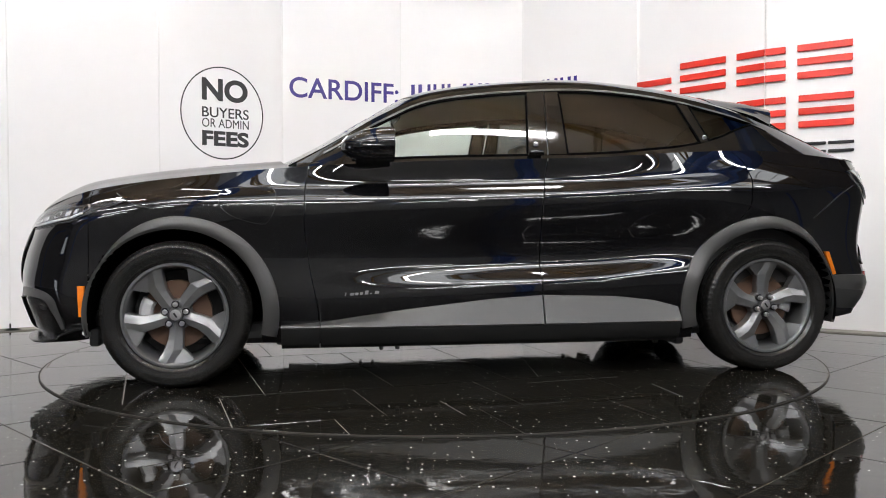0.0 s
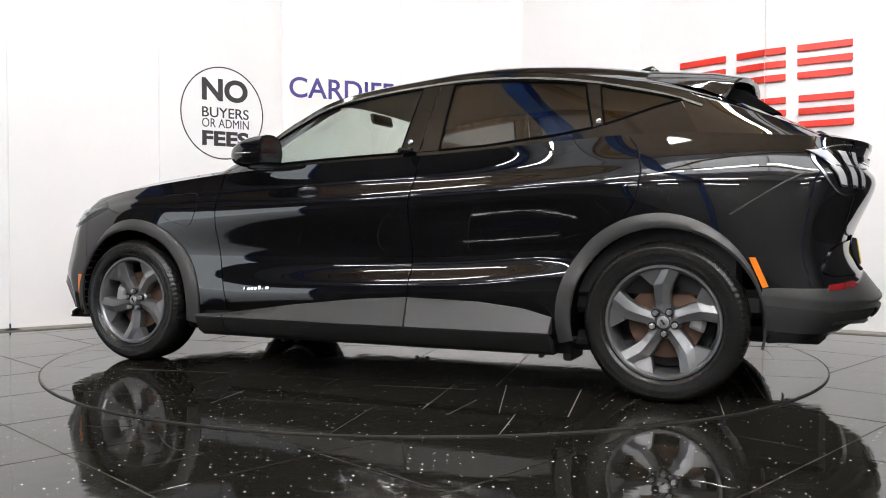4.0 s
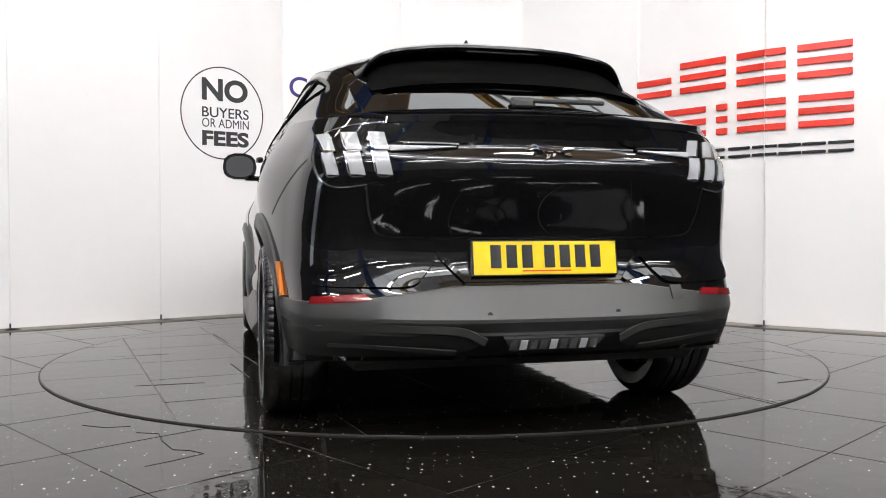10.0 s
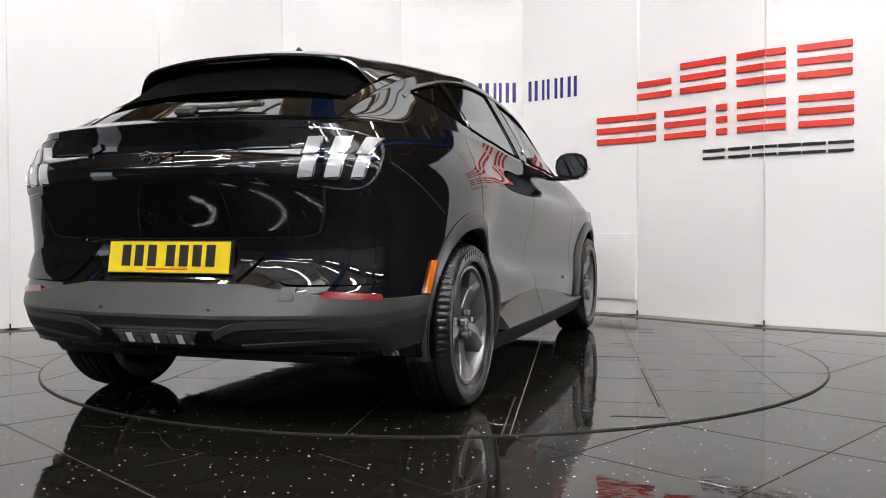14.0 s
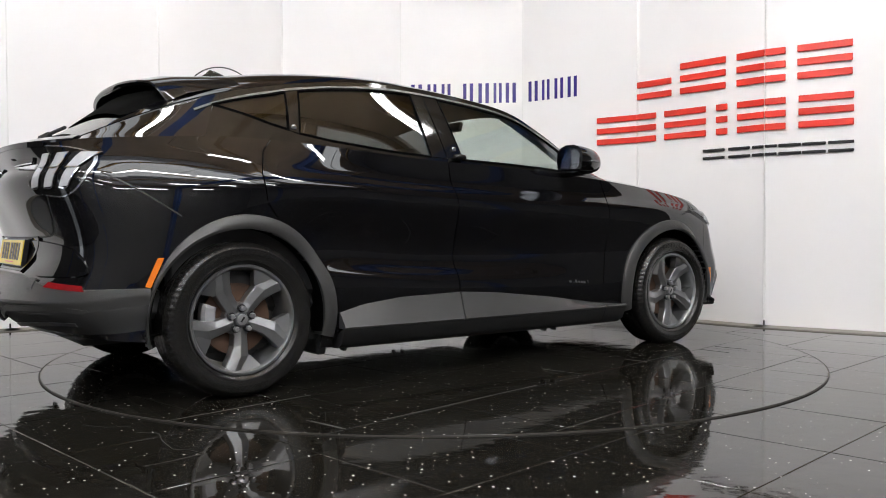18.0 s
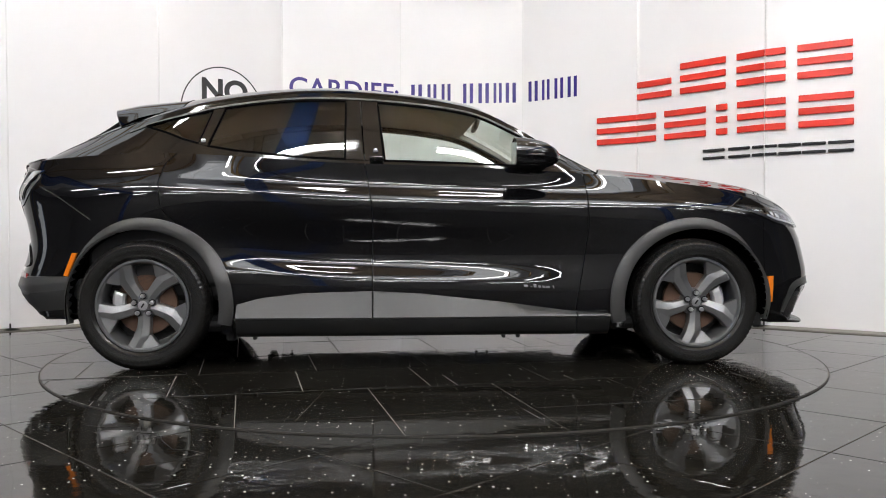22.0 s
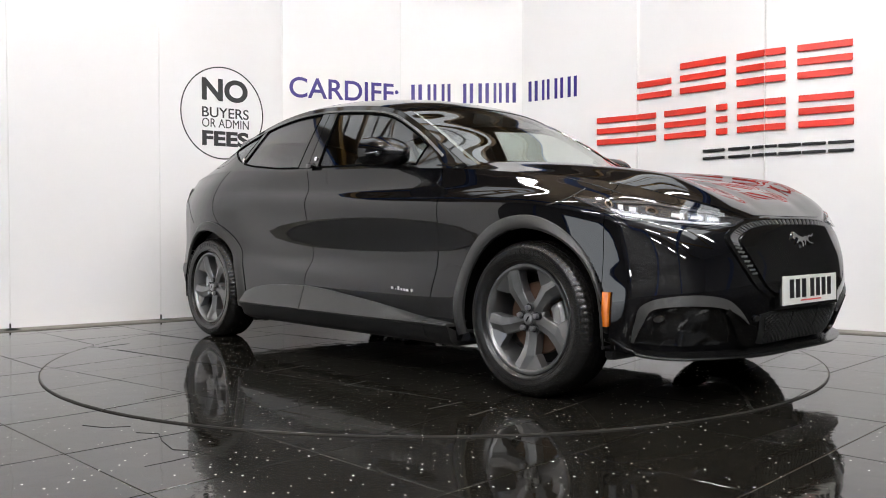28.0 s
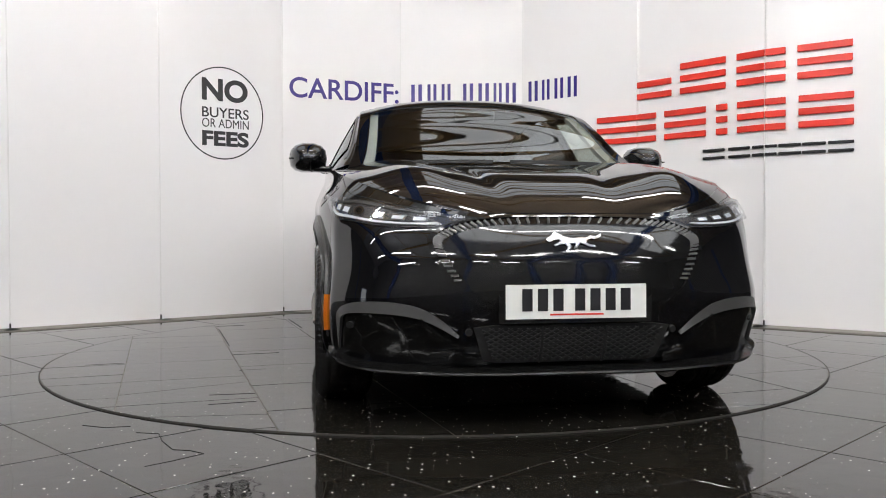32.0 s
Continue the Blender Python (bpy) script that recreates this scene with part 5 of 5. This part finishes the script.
        for y, z in ((.385, .37), (.80, .385)):
            part("parking_sensor", patch([(s * y + .013 * math.cos(a), z + .013 * math.sin(a)) for a in np.linspace(0, 2 * math.pi, 17)[:-1]], on_nose, 0.010, 0.01, 1), DARK, car)

    # head lamps
    lamp_line = [(1.12, 5.10), (1.45, 5.34), (1.80, 5.44), (2.54, 5.32), (3.1, 5.05), (3.58, 4.88), (4.06, 4.74), (4.42, 4.64), (4.06, 4.34), (3.38, 4.12), (2.6, 4.22), (1.98, 4.28), (1.42, 4.34), (1.22, 4.7)]

    def lamp_base():
        return patch(smooth_loop(lamp_line, 5), on_skin, 0.0025, 0.01, 7)
    lamps = both_sides("headlight", lamp_base, LAMP_GREY, "slim clear headlight with white light bars")
    low_edge = [(1.40, 4.56), (1.6, 4.46), (2.0, 4.41), (2.6, 4.36), (3.3, 4.28), (3.75, 4.36)]
    for ob, side in zip(lamps, (1, -1)):
        def add(nm, bm, mat, lab=""):
            if side < 0:
                flip_y(bm)
            return part(nm, bm, mat, ob, lab)
        for u, v, w in ((1.62, 4.78, .10), (1.90, 4.78, .11), (2.22, 4.74, .12), (3.05, 4.58, .12), (3.42, 4.56, .12)):
            add("light_module", patch(straight_loop([(u - w, v - .18), (u + w, v - .20), (u + w, v + .18), (u - w, v + .20)], 2), on_skin, 0.006, 0.006, 2), LAMP_CORE)
            add("light_facet", patch(straight_loop([(u - w * .7, v - .12), (u + w * .7, v - .13), (u + w * .7, v + .08), (u - w * .7, v + .10)], 2), on_skin, 0.009, 0.004, 2), LAMP_WHITE)
        for u, v, r in ((2.66, 4.70, .13), (3.78, 4.58, .10)):
            add("projector", patch([(u + r * math.cos(a), v + .20 * math.sin(a)) for a in np.linspace(0, 2 * math.pi, 21)[:-1]], on_skin, 0.008, 0.006, 3), CHROME)
            add("projector_eye", patch([(u + r * .6 * math.cos(a), v + .12 * math.sin(a)) for a in np.linspace(0, 2 * math.pi, 17)[:-1]], on_skin, 0.010, 0.004, 2), GLOSS_BLACK)
        add("light_bar", ribbon(low_edge, on_skin, 0.010, 0.095, 0.006, 8), LAMP_WHITE, "white daytime light bar")
        add("lamp_rim", ribbon([(1.30, 5.12), (1.80, 5.26), (2.54, 5.14), (3.1, 4.90), (3.58, 4.74), (4.06, 4.62)], on_skin, 0.008, 0.10, 0.004, 8), CLAD)
        lens = add("lens", patch(smooth_loop(lamp_line, 5), on_skin, 0.016, 0.008, 8), LENS)
        lens.visible_shadow = False
    both_sides("hood_seam", lambda: ribbon([(.30, 5.40), (1.2, 5.30), (1.80, 5.56), (2.54, 5.46), (3.2, 5.30), (3.9, 5.5), (4.6, 5.9)], on_skin, 0.0012, 0.03, 0.002, 8), SEAL)


build_front()


# ---- the back ----
def build_back():
    gate = smooth_loop([(0, 1.118), (.35, 1.116), (.56, 1.09), (.62, 1.0), (.615, .86), (.595, .765), (.55, .722), (.35, .716), (0, .714), (-.35, .716), (-.55, .722), (-.595, .765), (-.615, .86), (-.62, 1.0), (-.56, 1.09), (-.35, 1.116)], 6)
    tg = part("tailgate", patch(gate, on_tail, 0.0045, 0.012, 14), PAINT, car, "glossy black tailgate")
    part("tailgate_seam", patch([(y * 1.012, .916 + (z - .916) * 1.03) for y, z in gate], on_tail, 0.001, 0.002, 1, hole=0.96), SEAL, tg)
    emblem(tg, on_tail, -0.85, 1.0, 0.012, GLOSS_BLACK)
    # deck lip
    part("tailgate_lip", ribbon([(-.56, 1.102), (-.40, 1.108), (-.2, 1.112), (0, 1.113), (.2, 1.112), (.40, 1.108), (.56, 1.102)], on_tail, 0.010, 0.020, 0.02, 8), PAINT, tg)

    # deck between the rear window and the lip
    def deck(a, b):
        p = top_point(8.82, 0.5 + (b - 0.5) * 0.99, -0.003)
        k = abs(b * 2 - 1)
        lo, hi = 11.8, 14.0
        for _ in range(18):
            mid = (lo + hi) / 2
            if BELT_CURVE(mid).y > k * .67:
                lo = mid
            else:
                hi = mid
        q = BELT_CURVE(lo)
        q = Vector((q.x - .004, math.copysign(q.y, b - 0.5), q.z + .004))
        r = p.lerp(q, a)
        r.z += 0.006 * math.sin(math.pi * a)
        return r
    part("tailgate_deck", fold(grid(bmesh.new(), deck, 8, 48, flip=True), 0.012, lambda c: Vector((0, 0, -1))), PAINT, tg)

    # plate
    def flat(a, b, o):
        return Vector((-2.257 - o + b * 0.16, a * -1, .641 + b))
    def seen(a, b, o):
        return flat(-a, b, o)
    rec = part("plate_recess", patch(straight_loop([(-.40, .705), (.40, .705), (.30, .56), (-.30, .56)], 6), on_tail, 0.003, 0.02, 4), GLOSS_BLACK, car, "glossy black recess behind the number plate")
    for s in (1, -1):
        part("recess_edge", ribbon([(s * .42, .712), (s * .36, .64), (s * .29, .56)], on_tail, 0.010, 0.016, 0.014, 5), PAINT, rec)
    pl = part("rear_number_plate", patch(straight_loop([(-.268, -.060), (.268, -.060), (.268, .060), (-.268, .060)], 3), seen, 0.0, 0.02, 1), INK, car, "yellow number plate", smooth=False)
    part("plate_face", patch(straight_loop([(-.262, -.056), (.262, -.056), (.262, .057), (-.262, .057)], 3), seen, 0.004, 0.004, 1), PLATE_Y, pl, smooth=False)
    bars(pl, .40, .078, lambda a, b, o: seen(a, b + .006, o), 0.0042, INK)
    part("dealer_bar", patch(straight_loop([(-.09, -.046), (.09, -.046), (.09, -.041), (-.09, -.041)], 1), seen, 0.0052, 0.001, 1), LETTER_RED, pl, smooth=False)
    for s in (1, -1):
        base = smooth_loop([(s * .50, 1.075), (s * .62, 1.092), (s * .735, 1.068), (s * .775, 1.02), (s * .776, .93), (s * .72, .882), (s * .60, .892), (s * .52, .905)], 5)
        lamp = part("tail_light", patch(base, on_tail, 0.002, 0.012, 6), GLOSS_BLACK, car, "tail light with three upright pale bars")
        edge = [(y0 + (y0 - s * .64) * .02, z0 + (z0 - .985) * .03) for y0, z0 in base]
        part("lens_rim", patch(edge, on_tail, 0.004, 0.008, 1, hole=0.955), LAMP_CORE, lamp, "thin bright edge of the lens")
        for k, y in enumerate((.572, .657, .733)):
            w = (.024, .023, .017)[k]
            for lab, za, zb, ya, yb in (("upper", 1.062, 1.000, y + .012, y - .002), ("lower", .994, .920, y + .006, y - .010)):
                bar = straight_loop([(s * (ya - w), za), (s * (ya + w), za + .002), (s * (yb + w), zb + .003), (s * (yb - w), zb)], 4)
                piece = part("light_bar", patch(bar, on_tail, 0.008, 0.012, 3), TAIL_WHITE, lamp, "pale slanted light bar")
                rim = [(s * y0, z0) for y0, z0 in ((ya + w + .001, za + .002), (yb + w + .001, zb), (yb - w, zb - .002))]
                part("light_edge", ribbon(rim, on_tail, 0.010, 0.004, 0.005, 4), CHROME, lamp)
        part("light_blade", ribbon([(s * .50, 1.040), (s * .40, 1.040), (s * .31, 1.036), (s * .26, 1.050)], on_tail, 0.014, 0.022, 0.01, 6), GLOSS_BLACK, lamp)
        part("light_blade_edge", ribbon([(s * .50, 1.024), (s * .40, 1.024), (s * .32, 1.020)], on_tail, 0.016, 0.006, 0.006, 6), CHROME, lamp)
        part("light_blade_edge", ribbon([(s * .545, 1.003), (s * .44, 1.004), (s * .33, 1.008)], on_tail, 0.014, (.022, .014, .004), 0.006, 6), TAIL_WHITE, lamp, "pale blade that runs inwards")
        part("red_reflector", patch(straight_loop([(s * .600, .502), (s * .625, .523), (s * .79, .513), (s * .80, .489)], 4), on_tail, 0.009, 0.02, 2), RED, car, "red reflector in the rear bumper")
        part("bumper_pod", patch(smooth_loop([(s * .33, .696), (s * .473, .692), (s * .65, .675), (s * .735, .645), (s * .79, .58), (s * .77, .55), (s * .62, .545), (s * .48, .547), (s * .43, .58), (s * .37, .65)], 6), lambda y, z, o: on_tail(y, z, o + .004 * math.exp(-((abs(y) - .6) / .14) ** 2 - ((z - .61) / .06) ** 2)), 0.008, 0.012, 10), PAINT, car)
        for y, z in ((.69, .455), (.23, .455)):
            part("parking_sensor", patch([(s * y + .009 * math.cos(a), z + .009 * math.sin(a)) for a in np.linspace(0, 2 * math.pi, 17)[:-1]], on_trim, 0.034, 0.01, 1), DARK, car)
    part("tow_cover", patch(straight_loop([(-.47, .535), (-.52, .535), (-.52, .49), (-.47, .49)], 3), on_tail, 0.010, 0.006, 2), CLAD, car)


build_back()


# ---- the sides ----
def build_sides():
    def shell():
        bm = bmesh.new()
        n, m = 20, 14
        rows = []
        for i in range(n + 1):
            f = i / n
            x = .475 + .245 * f
            k = math.sqrt(max(0, 1 - (max(0, f - .15) / .86) ** 2.2))
            cy, cz = .977 - .015 * f, 1.142 - .012 * f
            row = []
            for j in range(m):
                a = 2 * math.pi * j / m
                c, s = math.cos(a), math.sin(a)
                row.append(bm.verts.new((x, cy + .104 * k * math.copysign(abs(c) ** .8, c), cz + (.090 if s > 0 else .076) * k * math.copysign(abs(s) ** .75, s))))
            rows.append(row)
        for p, q in zip(rows, rows[1:]):
            for j in range(m):
                bm.faces.new((p[j], p[(j + 1) % m], q[(j + 1) % m], q[j]))
        bm.faces.new(rows[0])
        bm.faces.new(rows[-1])
        bmesh.ops.recalc_face_normals(bm, faces=bm.faces[:])
        return bm
    shells = both_sides("door_mirror", shell, PAINT, "glossy black door mirror")
    for ob, side in zip(shells, (1, -1)):
        bm = bmesh.new()
        outline = [(.977 + .084 * math.copysign(abs(math.cos(a)) ** .8, math.cos(a)), 1.147 + .066 * math.copysign(abs(math.sin(a)) ** .75, math.sin(a))) for a in np.linspace(0, 2 * math.pi, 25)[:-1]]
        f = bm.faces.new([bm.verts.new((.4735, y * side, z)) for y, z in outline])
        bmesh.ops.recalc_face_normals(bm, faces=bm.faces[:])
        part("mirror_glass", bm, MIRROR, ob)
        bm = bmesh.new()
        box(bm, (.585, .90 * side, 1.078), (.13, .10, .03), bevel=.012, seg=2)
        part("mirror_arm", bm, GLOSS_BLACK, ob)
        bm = bmesh.new()
        box(bm, (.575, 1.067 * side, 1.135), (.10, .020, .008), bevel=.003)
        part("indicator", bm, LAMP_CORE, ob)
    # small pull wing and lock buttons at the window sill
    both_sides("door_pull", lambda: box(bmesh.new(), (-.255, .885, 1.128), (.075, .035, .03), Euler((0, 0, radians(4))).to_matrix(), .011, 2), GLOSS_BLACK)

    def button(x, s):
        def make():
            bm = bmesh.new()
            p = house(x, s, 0.008)
            cyl(bm, p, .014, .012, "y", 20, bevel=.003)
            return bm
        return make
    both_sides("door_button", button(-.262, .18), CHROME)
    both_sides("door_button", button(-1.19, .25), CHROME)
    both_sides("side_marker", lambda: patch(straight_loop([(1.925, .485), (1.895, .485), (1.893, .345), (1.918, .345)], 3), on_side, 0.016, 0.02, 2), AMBER, "orange side marker")
    both_sides("side_marker", lambda: patch(straight_loop([(-1.832, .625), (-1.858, .625), (-1.908, .505), (-1.885, .50)], 3), on_side, 0.012, 0.02, 2), AMBER, "orange side marker")
    # name badge drawn as plain bars
    for k, (w, h) in enumerate(((.006, .016), (.020, .012), (.016, .012), (.014, .012), (.016, .018), (.008, .004), (.020, .012))):
        x, z = .705 - k * .024, .432 + k * .0015
        both_sides("name_badge", lambda: patch(straight_loop([(x, z - .008), (x - .004, z - .008 + h), (x - .004 - w, z - .008 + h), (x - w, z - .008)], 1), on_side, 0.006, 0.005, 1), CHROME)
    # charging flap on the left wing only
    flap = smooth_loop([(1.285, .86), (1.275, .93), (1.15, .945), (1.045, .94), (1.028, .87), (1.06, .79), (1.10, .772), (1.22, .805)], 6)
    part("charging_flap", patch(flap, on_side, 0.002, 0.006, 6), PAINT, car, "charging flap in the front wing")
    part("flap_seam", patch([(1.155 + (x - 1.155) * 1.02, .86 + (z - .86) * 1.03) for x, z in flap], on_side, 0.0006, 0.002, 1, hole=0.965), SEAL, car)
    # cut line between rear bumper and wing, hood to lamp
    both_sides("bumper_seam", lambda: ribbon([(-1.76, .80), (-1.85, .86), (-1.96, .93), (-2.06, .98)], on_side, 0.0012, 0.006, 0.002, 5), SEAL)
    both_sides("bumper_seam", lambda: ribbon([(1.60, .845), (1.68, .865), (1.73, .895), (1.76, .915)], on_side, 0.0012, 0.005, 0.002, 5), SEAL)


build_sides()


# ---- wheels ----
def tyre_mesh():
    bm = bmesh.new()
    prof = [(.238, -.014), (.2455, -.004), (.256, .008), (.262, .0125), (.2635, .0155), (.268, .0165), (.2695, .0145), (.284, .0175), (.300, .0195), (.3125, .0185), (.3135, .0215), (.3175, .021), (.3185, .0165), (.330, .009), (.338, -.003), (.344, -.018), (.3465, -.032), (.340, -.033), (.340, -.040), (.347, -.041),
            (.3485, -.072), (.341, -.073), (.341, -.082), (.3485, -.083), (.349, -.112), (.341, -.113), (.341, -.122), (.349, -.123), (.3485, -.152), (.341, -.153), (.341, -.162), (.347, -.163), (.344, -.186), (.336, -.20), (.30, -.222), (.25, -.21), (.232, -.19)]
    # the shoulder is cut into blocks: four steps to a block, one of them the groove
    seg = 76 * 4
    rings = []
    for i in range(seg):
        a = 2 * math.pi * i / seg
        cut = 0.0026 if i % 4 == 0 else 0.0
        skew = 0.010
        ring = []
        for r, o in prof:
            on_block = .329 < r < .3475 and o > -.034
            rr = r - cut if on_block else r
            b = a + skew * max(0.0, min(1.0, (-o) / .034)) if o > -.04 else a + skew
            ring.append(bm.verts.new((rr * math.cos(b), o - (cut * .7 if on_block and o > -.02 else 0), rr * math.sin(b))))
        rings.append(ring)
    for i in range(seg):
        p, q = rings[i], rings[(i + 1) % seg]
        for k in range(len(prof) - 1):
            bm.faces.new((p[k], q[k], q[k + 1], p[k + 1]))
    # raised lettering blocks on the wall
    for k in range(2):
        for j in range(9):
            a = radians(90 + 180 * k + (j - 4) * 5.2)
            r = bmesh.ops.create_cube(bm, size=1)
            m = Matrix.Rotation(-a, 4, "Y") @ Matrix.Translation((.302, .0195, 0)) @ Matrix.Diagonal((.022, .003, .014, 1))
            bmesh.ops.transform(bm, matrix=m, verts=r["verts"])
    bmesh.ops.recalc_face_normals(bm, faces=bm.faces[:])
    return bm


def rim_barrel_mesh():
    bm = bmesh.new()
    lathe(bm, [(.240, -.012), (.246, -.004), (.244, .003), (.234, .003), (.226, -.008), (.220, -.03), (.212, -.10), (.208, -.18)], 80)
    bmesh.ops.recalc_face_normals(bm, faces=bm.faces[:])
    return bm


def spoke_mesh():
    """One spoke along +z: a narrow neck that bends to +x in two facets, and a low flat wing on the other side."""
    bm = bmesh.new()
    # edge, ridge and edge of the limb as (side offset, radius)
    a = [(-.036, .036), (-.0305, .070), (-.0315, .115), (-.031, .156), (.006, .2295)]
    m = [(.002, .036), (.002, .070), (.004, .115), (.010, .160), (.046, .2285)]
    b = [(.036, .036), (.0305, .070), (.035, .115), (.053, .160), (.086, .2155)]
    depth = [-.030, -.027, -.022, -.014, -.004]
    rows = []
    for k in range(5):
        d = depth[k]
        rows.append([bm.verts.new(p) for p in (
            (a[k][0] * 1.05, d - .055, a[k][1]), (a[k][0], d - .012, a[k][1]), (a[k][0] * .9 + m[k][0] * .1, d - .008, a[k][1]),
            (m[k][0], d + .003, m[k][1]),
            (b[k][0] * .92 + m[k][0] * .08, d - .006, b[k][1]), (b[k][0], d - .010, b[k][1]), (b[k][0] * 1.05, d - .055, b[k][1]))])
    for p, q in zip(rows, rows[1:]):
        for j in range(6):
            bm.faces.new((p[j], p[j + 1], q[j + 1], q[j]))
    bm.faces.new(rows[0])
    bm.faces.new(rows[-1][::-1])
    # the wing between the bend and the rim
    top = [(-.024, -.026, .150), (-.040, -.025, .157), (-.090, -.008, .2115), (-.046, -.006, .2260), (.014, -.006, .2300)]
    hi = [bm.verts.new(p) for p in top]
    lo = [bm.verts.new((x, y - .045, z)) for x, y, z in top]
    bm.faces.new(hi)
    for i in range(5):
        bm.faces.new((hi[i], lo[i], lo[(i + 1) % 5], hi[(i + 1) % 5]))
    bmesh.ops.scale(bm, vec=(1.03, 1, 1.03), verts=bm.verts[:])
    bmesh.ops.recalc_face_normals(bm, faces=bm.faces[:])
    return bm


def hub_mesh():
    bm = bmesh.new()
    lathe(bm, [(.0, -.018), (.030, -.018), (.033, -.026), (.040, -.034), (.068, -.035), (.074, -.044), (.076, -.08)], 40)
    bmesh.ops.remove_doubles(bm, verts=bm.verts, dist=1e-6)
    bmesh.ops.recalc_face_normals(bm, faces=bm.faces[:])
    return bm


def wheel_part(name, bm, mat, hub, flipped, shared, label="", place=None, smooth=True):
    """A part of a wheel; the four wheels share their meshes."""
    key = (name, flipped)
    if key in shared:
        bm.free()
        ob = new(name, shared[key])
        ob.parent = hub
    else:
        if flipped:
            flip_y(bm)
        ob = part(name, bm, mat, hub, label, smooth, 28)
        shared[key] = ob.data
    if place:
        ob.matrix_basis = place
    return ob


SHARED = {}


def build_wheel(x, y, phase):
    hub = new("wheel")
    hub.parent = car
    hub.location = (x, y, WHEEL_Z)
    tagged(hub, "grey five-spoke alloy wheel with a black tyre")
    fl = y < 0
    s = -1 if fl else 1
    wheel_part("tyre", tyre_mesh(), RUBBER, hub, fl, SHARED, "black road tyre")
    wheel_part("rim", rim_barrel_mesh(), RIM, hub, fl, SHARED, "grey alloy rim")
    wheel_part("hub", hub_mesh(), RIM, hub, fl, SHARED)
    for k in range(5):
        turn = Matrix.Rotation(radians(72 * k + phase), 4, "Y")
        blade = spoke_mesh()
        if not fl:
            bmesh.ops.scale(blade, vec=(-1, 1, 1), verts=blade.verts[:])
            bmesh.ops.reverse_faces(blade, faces=blade.faces[:])
        wheel_part("spoke", blade, RIM, hub, fl, SHARED, place=turn, smooth=False)
        nut = bmesh.new()
        cyl(nut, (0, -.016, .0500), .0125, .030, "y", 6, bevel=.003)
        # black disc that paints the shade in the well round the nut
        well = bmesh.new()
        cyl(well, (0, -.026, .0500), .0185, .012, "y", 20)
        wheel_part("nut_well_shade", well, INK, hub, fl, SHARED, place=Matrix.Rotation(radians(72 * k + 36 + phase), 4, "Y"), smooth=False)
        wheel_part("wheel_nut", nut, BADGE, hub, fl, SHARED, place=Matrix.Rotation(radians(72 * k + 36 + phase), 4, "Y"), smooth=False)
    cap = bmesh.new()
    cyl(cap, (0, -.014, 0), .025, .008, "y", 32, bevel=.003)
    wheel_part("centre_cap", cap, BADGE, hub, fl, SHARED, "silver centre cap")
    mark = bmesh.new()
    box(mark, (0, -.0095, 0), (.008, .002, .026), Euler((0, radians(35), 0)).to_matrix(), 0)
    wheel_part("cap_mark", mark, INK, hub, fl, SHARED, smooth=False)
    disc = bmesh.new()
    lathe(disc, [(.07, -.085), (.16, -.085), (.162, -.09), (.162, -.11), (.07, -.11)], 56)
    bmesh.ops.recalc_face_normals(disc, faces=disc.faces[:])
    wheel_part("brake_disc", disc, RUST, hub, fl, SHARED, "rust-brown brake disc")
    back = bmesh.new()
    cyl(back, (0, -.15, 0), .205, .02, "y", 40)
    wheel_part("brake_shield", back, DARK, hub, fl, SHARED, smooth=False)
    cal = bmesh.new()
    front = x > 0
    rows = []
    for i in range(9):
        a = radians((-30 if front else -22) + i * (7.5 if front else 5.2))
        k = 1 if 0 < i < 8 else .8
        rows.append([cal.verts.new((-math.cos(a) * r, -.075 + w * k, math.sin(a) * r)) for r, w in ((.108, -.025), (.108, .018), (.120, .027), (.158, .027), (.172, .015), (.172, -.025))])
    for p, q in zip(rows, rows[1:]):
        for j in range(6):
            cal.faces.new((p[j], p[(j + 1) % 6], q[(j + 1) % 6], q[j]))
    cal.faces.new(rows[0])
    cal.faces.new(rows[-1][::-1])
    bmesh.ops.recalc_face_normals(cal, faces=cal.faces[:])
    if not front:
        for v in cal.verts:
            v.co.z += .02
    else:
        for v in cal.verts:
            v.co.x = -v.co.x
        bmesh.ops.reverse_faces(cal, faces=cal.faces[:])
    if fl:
        flip_y(cal)
    part("brake_caliper", cal, IRON, hub, "bare metal brake caliper", smooth=False)


for wx, wy, ph in ((WHEEL_X, WHEEL_Y, 36), (-WHEEL_X, WHEEL_Y, 4), (WHEEL_X, -WHEEL_Y, 36), (-WHEEL_X, -WHEEL_Y, 36)):
    build_wheel(wx, wy, ph)


def motions():
    """The turntable turns at an even pace and carries the car."""
    rows_t, rows_c = [], []
    for i in range(65):
        t = i * 0.5
        turn = Matrix.Rotation(radians(188.755 - 8.461 * t), 4, "Z")
        rows_t.append((t, turn))
        rows_c.append((t, turn @ Matrix.Translation((-0.0917, 0.1977, 0.005))))
    walk(turntable, rows_t)
    walk(car, rows_c)


motions()
